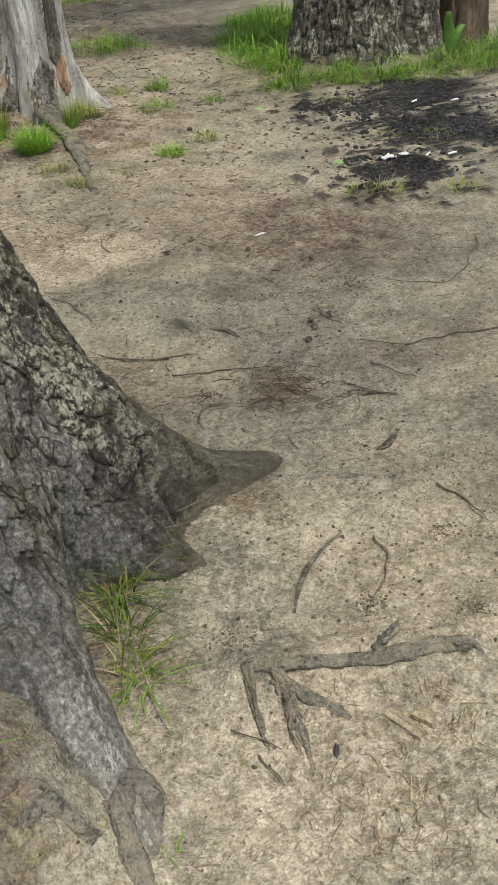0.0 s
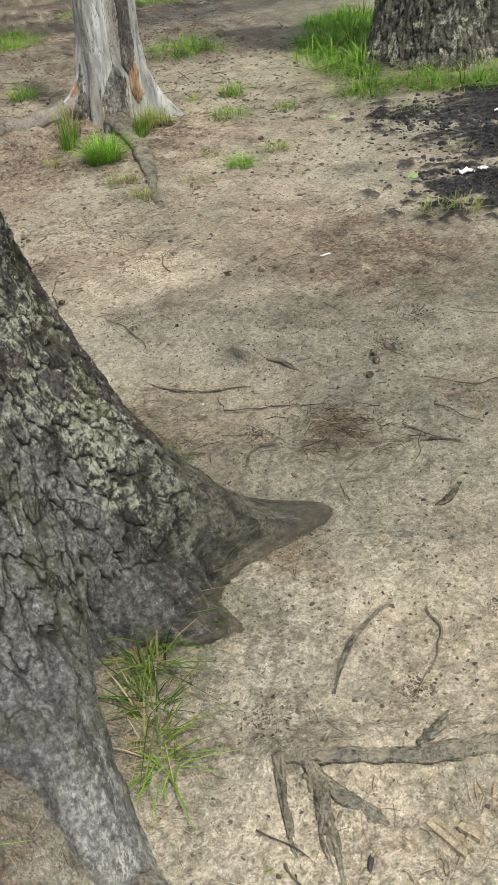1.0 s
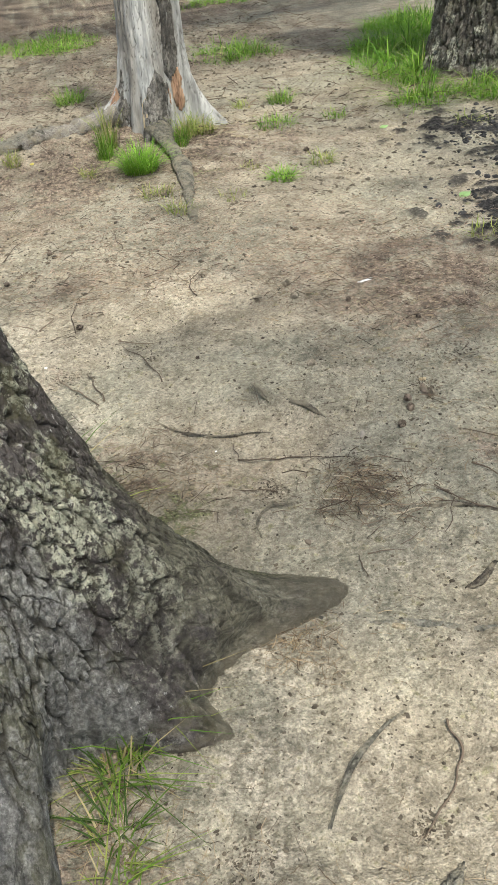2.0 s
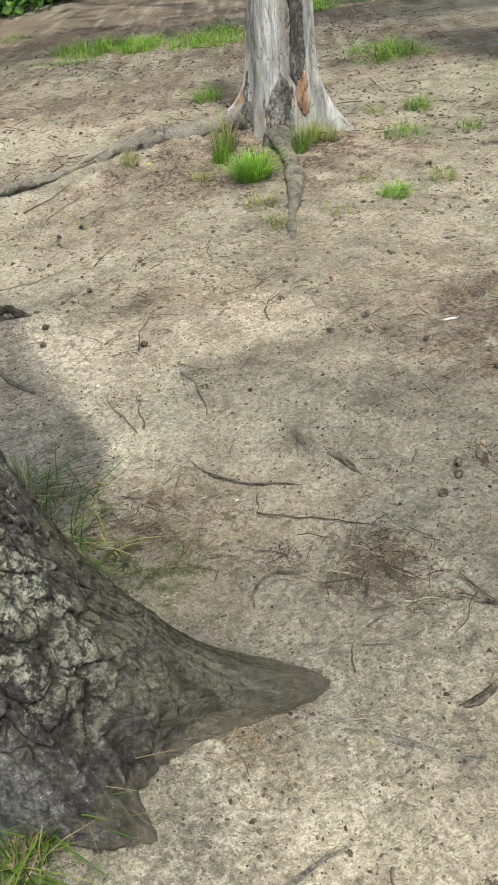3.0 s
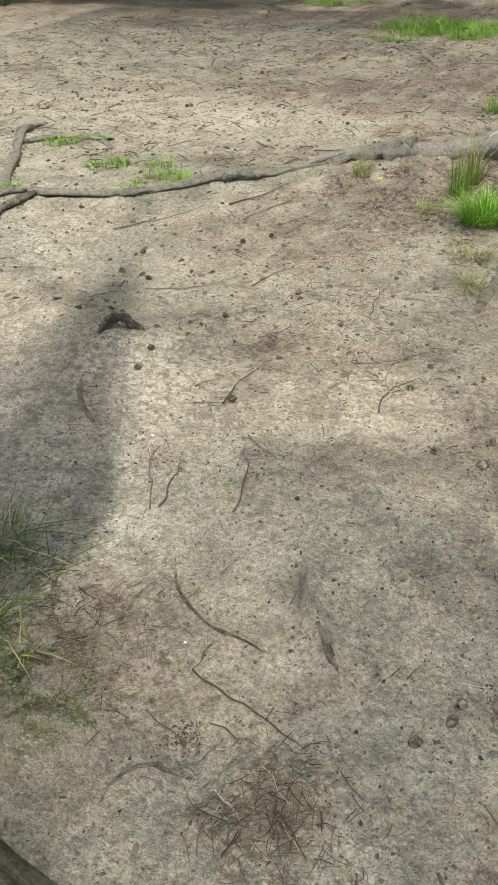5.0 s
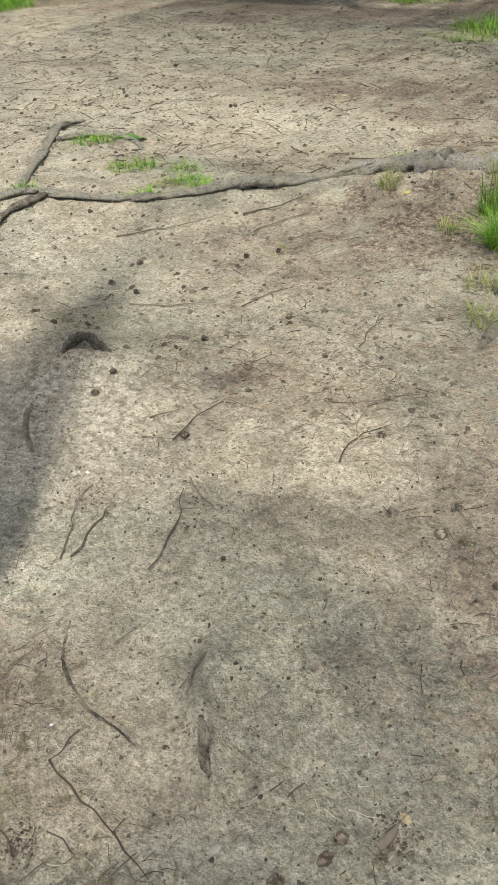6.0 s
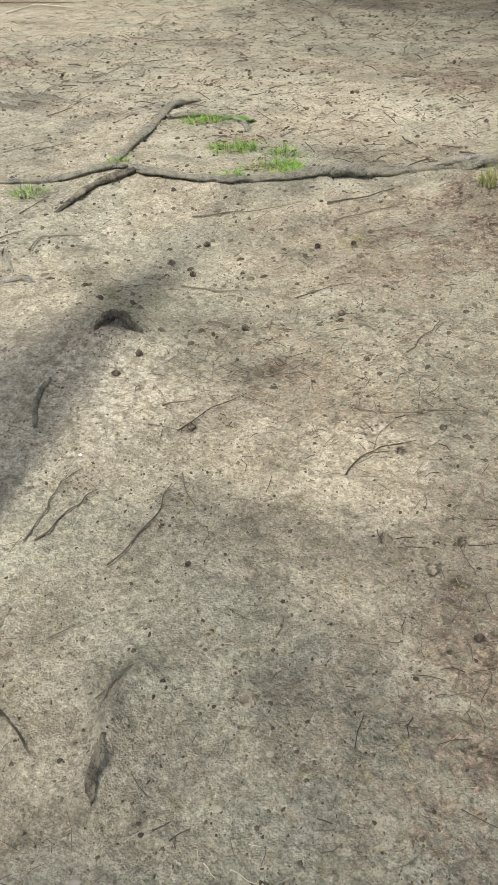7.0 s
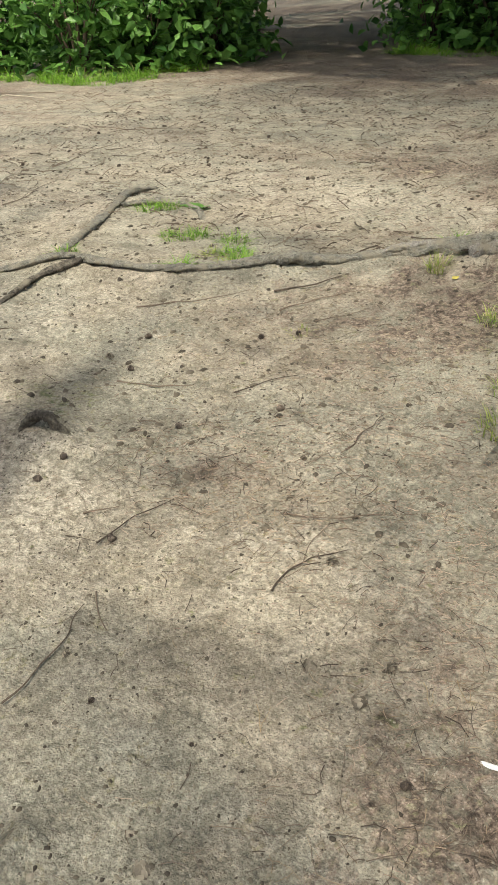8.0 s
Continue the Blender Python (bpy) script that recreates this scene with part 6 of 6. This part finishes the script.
def split_wood(x, y, length, width, height, rz, label, seed, material=None):
    """A split piece of wood with chipped, bevelled edges and splintered ends."""
    rng = random.Random(seed)
    bm = bmesh.new()
    rows = 7
    prof = [(-0.5, 0), (-0.46, 0.8), (-0.1, 1.0), (0.0, 0.78), (0.12, 1.0), (0.47, 0.85), (0.5, 0.0)]
    ring = []
    for i in range(rows):
        t = i / (rows - 1) - 0.5
        ring.append([bm.verts.new((t * length + (rng.uniform(-0.004, 0.004) if i in (0, rows - 1) else 0), px * width * (1 + rng.uniform(-0.05, 0.05)), pz * height * (1 + rng.uniform(-0.1, 0.1)))) for px, pz in prof])
    for i in range(rows - 1):
        for k in range(len(prof)):
            k2 = (k + 1) % len(prof)
            bm.faces.new((ring[i][k], ring[i + 1][k], ring[i + 1][k2], ring[i][k2]))
    bm.faces.new(ring[0])
    bm.faces.new(ring[-1][::-1])
    bmesh.ops.recalc_face_normals(bm, faces=bm.faces)
    me = bpy.data.meshes.new("wood_piece")
    bm.to_mesh(me)
    bm.free()
    me.materials.append(material or CUT_WOOD)
    ob = tagged(new("wood_piece", me), label, "wood piece", "wood pieces")
    ob.matrix_basis = pose(x, y, gz(x, y) - 0.002, 0, 0, rz)


split_wood(-0.085, -2.775, 0.085, 0.026, 0.016, -66, "grey-green split wood piece lying on litter", 1)
split_wood(-0.04, -2.775, 0.04, 0.03, 0.018, -55, "pale broken wood piece lying on litter", 2)
split_wood(-0.15, -2.76, 0.04, 0.014, 0.005, -100, "flat pale wood chip on sand", 3)
split_wood(-0.18, -2.84, 0.035, 0.01, 0.006, -95, "flat grey wood chip on sand", 4)
split_wood(0.69, -0.14, 0.07, 0.012, 0.005, 15, "small white splinter of wood on dark litter", 5, PAPER)
split_wood(0.8, 2.45, 0.16, 0.03, 0.012, 20, "pale wood splinter near the dead trunk", 6)
split_wood(0.66, 2.2, 0.13, 0.025, 0.01, -35, "pale wood splinter near the dead trunk", 7)
split_wood(0.56, 2.3, 0.09, 0.022, 0.01, 60, "pale wood splinter near the dead trunk", 8)
split_wood(0.74, 2.62, 0.1, 0.03, 0.01, 110, "pale wood splinter near the dead trunk", 9)
rng = random.Random(31)
for k in range(16):
    split_wood(rng.uniform(0.42, 1.0), rng.uniform(2.15, 2.8), rng.uniform(0.03, 0.09), rng.uniform(0.012, 0.025), 0.007, rng.uniform(0, 180), "small pale chip of wood near the dead trunk", 40 + k)
split_wood(0.13, -1.99, 0.03, 0.014, 0.006, -30, "small orange wood chip lying on a thin root", 10)
split_wood(-2.07, 4.43, 0.09, 0.06, 0.012, 40, "flat pale bark flake on bare soil", 11)
lump("charred_bit", -0.24, -2.775, 0.012, COAL, "small black charred stick end on sand", "charcoal", 5, "", (1.3, 0.5, 0.5), 60)
lump("pebble", 0.012, -1.645, 0.011, CONE, "reddish-brown pebble on grey soil", "pebble", 7)
lump("pebble", 0.31, -1.21, 0.013, PEBBLE, "oblong grey pebble on sandy soil", "pebble", 8, "", (1.2, 0.65, 0.5), 70)
lump("pebble", -0.84, -2.6, 0.022, PEBBLE, "pale stone resting on a tree root", "pebble", 9)
lump("bark_piece", 0.585, -1.03, 0.024, CONE, "curled brown bark piece pressed into soil", "bark", 10, "", (1.4, 0.5, 0.5), 80)
lump("wood_knot", 0.6, -0.985, 0.013, YELLOW_WOOD, "orange wood fragment beside curled bark", "wood piece", 11)

# ---- litter left on the soil ----
def flat_leaf(x, y, size, material, label, rz, name="fallen_leaf"):
    verts, faces = [], []
    for i in range(7):
        t = i / 6
        w = math.sin(math.pi * t ** 0.8) * 0.36
        verts += [((t - 0.5) * size, -w * size, 0.12 * w * size), ((t - 0.5) * size, 0, 0.004), ((t - 0.5) * size, w * size, 0.16 * w * size)]
    for i in range(6):
        a = i * 3
        faces += [(a, a + 3, a + 4, a + 1), (a + 1, a + 4, a + 5, a + 2)]
    ob = tagged(new(name, mesh_of(name, verts, faces, material)), label, "leaf")
    ob.matrix_basis = pose(x, y, gz(x, y) + 0.008, 8, -6, rz)


flat_leaf(1.49, 0.62, 0.075, FALLEN_LEAF, "pale green fallen leaf at the edge of charcoal", 20)
flat_leaf(-0.655, 2.2, 0.04, YELLOW_LEAF, "small yellow fallen leaf beside a root", 70)
flat_leaf(1.57, 2.0, 0.06, FALLEN_LEAF, "pale fallen leaf on soil", 10)
for k in range(5):
    flat_leaf(-2.96 + 0.045 * k, 2.74 + 0.03 * ((k * 7) % 3), 0.1, LEAF, "broad green weed leaf at a root", 70 * k, "weed_leaf")


def crumpled(x, y, size, label, seed):
    """A crumpled scrap of white paper."""
    n = 12
    rng = np.random.default_rng(seed)
    U, V = np.meshgrid(np.linspace(-1, 1, n), np.linspace(-1, 1, n))
    Z = 0.7 * np.abs(fbm(U * 2.2 + seed, V * 2.2, seed, 3)) + 0.12 * rng.normal(size=U.shape) * 0.4
    X, Y = U * (0.8 + 0.25 * fbm(U + 3, V, seed, 2)), V * (0.6 + 0.25 * fbm(U, V + 7, seed, 2))
    me = fast_mesh("paper_scrap", np.stack([X, Y, Z], -1).reshape(-1, 3) * size, grid_faces(n, n), PAPER)
    ob = tagged(new("paper_scrap", me), label, "paper")
    ob.modifiers.new("thick", "SOLIDIFY").thickness = 0.002
    ob.location = (x, y, gz(x, y) + 0.014)


crumpled(1.75, 0.52, 0.05, "crumpled white paper scrap lying on charcoal", 3)
crumpled(-0.641, -0.414, 0.006, "tiny white paper scrap lying on bare soil", 5)
crumpled(-0.139, -1.152, 0.004, "tiny white paper scrap lying on bare soil", 6)
crumpled(1.86, 0.53, 0.03, "small white paper scrap lying on charcoal", 4)
for x, y, rz in ((2.07, 0.36, 8), (2.72, 1.33, 5), (2.5, 1.48, 30), (1.95, 0.42, 40)):
    v, f = tube([(-0.03, 0, 0), (0, 0.001, 0.001), (0.03, 0, 0)], [0.006, 0.006, 0.006], 10, 3, 0.05, 2)
    ob = tagged(new("paper_roll", mesh_of("paper_roll", v, f, PAPER)), "short white paper roll lying on charcoal", "paper", "white litter")
    ob.matrix_basis = pose(x, y, gz(x, y) + 0.02, 0, 0, rz)

for x, y in ((0.017, -1.644), (0.37, -1.667), (0.291, -0.734), (0.216, -0.699), (0.404, -0.949), (0.403, -0.803), (0.451, -1.741), (0.139, -0.872)):
    lump("soil_clod", x, y, 0.009, SAND_CONE, "grey-brown clod of earth on trodden soil", "soil clod", int(x * 900 - y * 100), "soil clods", (1, 0.8, 0.5))
for x, y in ((0.342, -1.485), (0.028, -1.371), (0.103, -1.416), (0.165, -0.739), (0.399, -0.982)):
    lump("pebble", x, y, 0.0032, PEBBLE, "tiny pale pebble on trodden soil", "pebble", int(x * 900 - y * 100), "white pebbles")

COALS = []
rng = random.Random(77)
for k in range(110):
    a, d = rng.uniform(0, 2 * math.pi), math.sqrt(rng.random())
    x, y = (2.4 + 0.5 * d * math.cos(a), 0.9 + 0.65 * d * math.sin(a)) if k % 3 else (2.6 + 0.55 * d * math.cos(a), 1.65 + 0.4 * d * math.sin(a))
    if k % 4 == 0:
        x, y = 1.7 + rng.uniform(-0.4, 0.4), 0.4 + rng.uniform(-0.5, 0.6)
    s = rng.uniform(0.02, 0.045)
    if len(COALS) < 8:
        COALS.append(lump("charcoal_piece", x, y, 0.012 + 0.003 * len(COALS), COAL, "black charcoal lump of a burnt-out fire", "charcoal", k, "charcoal lumps"))
    else:
        copy_thing(COALS[k % 8], pose(x, y, gz(x, y) + 0.003, rng.uniform(-20, 20), rng.uniform(-20, 20), rng.uniform(0, 360)))


def scatter(name, label, category, count, place, make, material, seed):
    """Countless small bits as one object."""
    rng = random.Random(seed)
    spots = np.array([place(rng) for _ in range(count)])
    verts, faces, n0 = [], [], 0
    for (x, y), z in zip(spots, gz_all(spots[:, 0], spots[:, 1])):
        v, f = make(rng)
        verts += [(a + x, b + y, c + z) for a, b, c in v]
        faces += [tuple(i + n0 for i in q) for q in f]
        n0 += len(v)
    return tagged(new(name, mesh_of(name, verts, faces, material, False)), label, category, kind="stuff")


def crumbs(name, label, category, count, place, lo, hi, material, seed, tall=1.0):
    """Countless rounded crumbs, half sunk in the soil."""
    rng, rn = random.Random(seed), np.random.default_rng(seed)
    P = np.array([place(rng) for _ in range(count)])
    Z = gz_all(P[:, 0], P[:, 1])
    r = lo + (hi - lo) * rn.uniform(size=count) ** 3
    a = np.linspace(0, 2 * math.pi, 6, endpoint=False)[None, :] + rn.uniform(0, 6.3, (count, 1))
    long = rn.uniform(0.35, 1.0, (count, 1))
    turn_ = rn.uniform(0, 6.3, (count, 1))
    rings = []
    for width, height in ((1.0, -0.35), (0.9, 0.12 * tall), (0.45, 0.45 * tall)):
        w = r[:, None] * width * rn.uniform(0.5, 1.45, (count, 6))
        u, v = np.cos(a) * w, np.sin(a) * w * long
        x = P[:, :1] + u * np.cos(turn_) - v * np.sin(turn_)
        y = P[:, 1:] + u * np.sin(turn_) + v * np.cos(turn_)
        rings.append(np.stack([x, y, (Z + r * height)[:, None] + 0 * u + r[:, None] * rn.uniform(-0.12, 0.12, (count, 6))], -1))
    co = np.concatenate(rings, 1).reshape(-1, 3)
    k = np.arange(6)
    n = (k + 1) % 6
    quads = np.concatenate([np.stack([k, n, n + 6, k + 6], 1), np.stack([k + 6, n + 6, n + 12, k + 12], 1), np.array([[12, 13, 14, 15], [12, 15, 16, 17]])])
    q = (np.arange(count)[:, None, None] * 18 + quads[None]).reshape(-1, 4)
    return tagged(new(name, fast_mesh(name, co, q, material)), label, category, kind="stuff")


def needle(rng):
    l, a, w = rng.uniform(0.02, 0.055), rng.uniform(0, 2 * math.pi), rng.uniform(0.0004, 0.0008)
    c, s, lift, b = math.cos(a), math.sin(a), rng.uniform(0.0, 0.008), rng.uniform(-0.006, 0.006)
    p = [(-c * l / 2, -s * l / 2, 0.002), (-s * b, c * b, 0.003 + lift * 0.5), (c * l / 2, s * l / 2, 0.002 + lift)]
    v = []
    for x, y, z in p:
        v += [(x + s * w, y - c * w, z), (x - s * w, y + c * w, z), (x, y, z + w * 1.5)]
    return v, [(0, 3, 5, 2), (2, 5, 4, 1), (3, 6, 8, 5), (5, 8, 7, 4)]


def anywhere(lo, hi):
    return lambda rng: (rng.uniform(lo[0], hi[0]), rng.uniform(lo[1], hi[1]))


def heaps(*spots):
    def place(rng):
        x, y, r = spots[rng.randrange(len(spots))]
        return x + rng.gauss(0, r), y + rng.gauss(0, r)
    return place


scatter("needle_litter", "scattered dry brown pine needles", "needles", 500, anywhere((-1.8, -3.0), (1.5, 2.0)), needle, NEEDLE, 1)
scatter("needle_litter", "heaped dry orange-brown pine needles", "needles", 2600,
        heaps((0.22, -1.45, 0.06), (0.72, 0.05, 0.28), (-0.34, -1.2, 0.12), (-0.05, 0.7, 0.35), (-0.9, 1.5, 0.4), (0.85, -0.45, 0.25), (-0.55, -2.35, 0.1), (-0.82, -2.65, 0.12), (-0.05, -2.75, 0.15), (-0.2, -2.95, 0.12), (-0.25, 0.2, 0.15), (-0.12, -1.97, 0.06), (0.3, 2.1, 0.3), (0.75, -1.45, 0.2)), needle, NEEDLE, 2)
crumbs("soil_crumbs", "loose crumbs of sandy soil and grit", "soil", 30000, anywhere((-1.8, -3.05), (1.5, 1.9)), 0.0014, 0.0066, CRUMB, 3)
crumbs("soil_crumbs", "dark bits of bark and humus on soil", "soil", 11000, anywhere((-6.5, 0.2), (2, 8)), 0.005, 0.02, DARK_CRUMB, 4)
crumbs("charcoal_bits", "black crumbs of charcoal and ash", "charcoal", 4200, heaps((2.4, 0.9, 0.22), (2.35, 0.85, 0.28), (2.65, 1.65, 0.22), (2.5, 1.6, 0.25), (1.7, 0.4, 0.16), (2.1, 1.7, 0.2), (2.3, 1.3, 0.3)), 0.003, 0.026, COAL, 5, 0.9)
crumbs("soil_crumbs", "dark crumbling clods of soil with bits of root", "soil", 1500, heaps((-0.02, -1.39, 0.02), (0.0, -2.46, 0.025), (0.22, -2.57, 0.02), (-0.33, -2.43, 0.03), (0.3, -2.31, 0.02), (-1.07, 0.06, 0.07), (0.59, -1.02, 0.025), (0.78, -0.85, 0.05), (-0.57, -0.5, 0.04)), 0.0015, 0.006, DARK_CRUMB, 6)
crumbs("soil_crumbs", "dark brown clods trodden into sand", "soil", 900, heaps((0.55, -1.65, 0.3), (0.3, -2.1, 0.25), (0.6, -0.9, 0.35), (0.2, -0.5, 0.4), (-0.5, -0.7, 0.35), (-0.05, -2.2, 0.2)), 0.002, 0.008, DARK_CRUMB, 10)
crumbs("soil_crumbs", "dark humus bits gathered in hollows of the soil", "soil", 1500, heaps((-0.3, 0.55, 0.2), (0.2, -0.35, 0.25), (-0.35, -0.2, 0.2), (0.45, -0.75, 0.2), (0.5, -1.3, 0.2), (0.1, -2.2, 0.2), (-0.75, 0.9, 0.3)), 0.002, 0.0065, DARK_CRUMB, 14, 1.3)
crumbs("soil_crumbs", "dark specks of humus trodden into sand", "soil", 8000, anywhere((-1.8, -3.05), (1.5, 1.8)), 0.0016, 0.0065, DARK_CRUMB, 7)


def chip_of_twig(rng):
    v, f = needle(rng)
    k = rng.uniform(1.2, 3.0)
    w = rng.uniform(0.5, 1.6)
    return [(a * w, b * w, c * k) for a, b, c in v], f


def litter_spot(rng):
    x, y, r = ((0.75, 0.0, 0.3), (-0.9, 1.5, 0.5), (-0.1, 0.85, 0.45), (-0.4, -1.2, 0.15), (0.85, -0.45, 0.3), (-1.6, 2.8, 0.9), (0.3, 1.4, 0.6), (-0.5, 0.3, 0.25), (1.2, -0.2, 0.5), (0.23, -1.47, 0.1))[rng.randrange(10)]
    return rng.gauss(x, r), rng.gauss(y, r)


scatter("twig_litter", "broken dark twig bits and old needles on soil", "twigs", 3600, litter_spot, chip_of_twig, DARK_NEEDLE, 8)
scatter("twig_litter", "thinly strewn dark twig bits on soil", "twigs", 2600, anywhere((-4, 0.1), (1.6, 5)), chip_of_twig, DARK_NEEDLE, 9)


def far_chip(rng):
    v, f = chip_of_twig(rng)
    k = rng.uniform(1.0, 2.6)
    return [(a * k, b * k, c * k + 0.002) for a, b, c in v], f


scatter("twig_litter", "dark twig and bark bits strewn over far soil", "twigs", 6500, anywhere((-8, 2.2), (2.5, 10)), far_chip, DARK_NEEDLE, 11)
scatter("twig_litter", "pale splinters strewn over far soil", "twigs", 500, anywhere((-7, 2.2), (2.5, 9)), far_chip, CRUMB, 12)

def flake(rng):
    v, f = needle(rng)
    k, w = rng.uniform(0.25, 0.8), rng.uniform(0.6, 1.6)
    return [(a * k, b * k, c * w) for a, b, c in v[:6]] + [(a * k + 0.001 * w, b * k, c * w) for a, b, c in v[6:]], f


scatter("needle_litter", "reddish-brown needles and bark flakes trodden into soil", "needles", 7000,
        heaps((0.1, 0.55, 0.28), (0.35, 0.3, 0.25), (0.6, 0.1, 0.25), (-0.25, 0.9, 0.3), (0.75, 0.55, 0.3), (0.2, 1.2, 0.35), (1.0, 0.2, 0.3), (-0.5, 0.35, 0.2)), flake, RED_NEEDLE, 21)
scatter("twig_litter", "tangles of dark rootlets and bark in hollows of the sand", "twigs", 230,
        heaps((-0.255, -2.44, 0.035), (-0.02, -2.468, 0.025), (-0.43, -2.38, 0.03), (0.22, -2.576, 0.02), (0.375, -2.34, 0.025), (-0.3, -2.31, 0.025), (0.573, -1.02, 0.03), (0.0, -1.37, 0.06), (-0.51, -1.06, 0.06), (0.656, -0.88, 0.03)), flake, DARK_NEEDLE, 31)
rng = random.Random(91)
for cx, cy in ((-0.156, -2.936), (-0.238, -2.985), (0.02, -2.82), (-0.107, -1.91), (0.012, -2.73), (-0.13, -1.98)):
    for k in range(6):
        x, y, a, l = cx + rng.gauss(0, 0.012), cy + rng.gauss(0, 0.012), rng.gauss(1.1, 0.5), rng.uniform(0.03, 0.07)
        twig("long pale dry needle lying on litter", [(x, y), (x + l * math.cos(a), y + l * math.sin(a))], 0.0018, DRY_NEEDLE, k, "dry_needle")
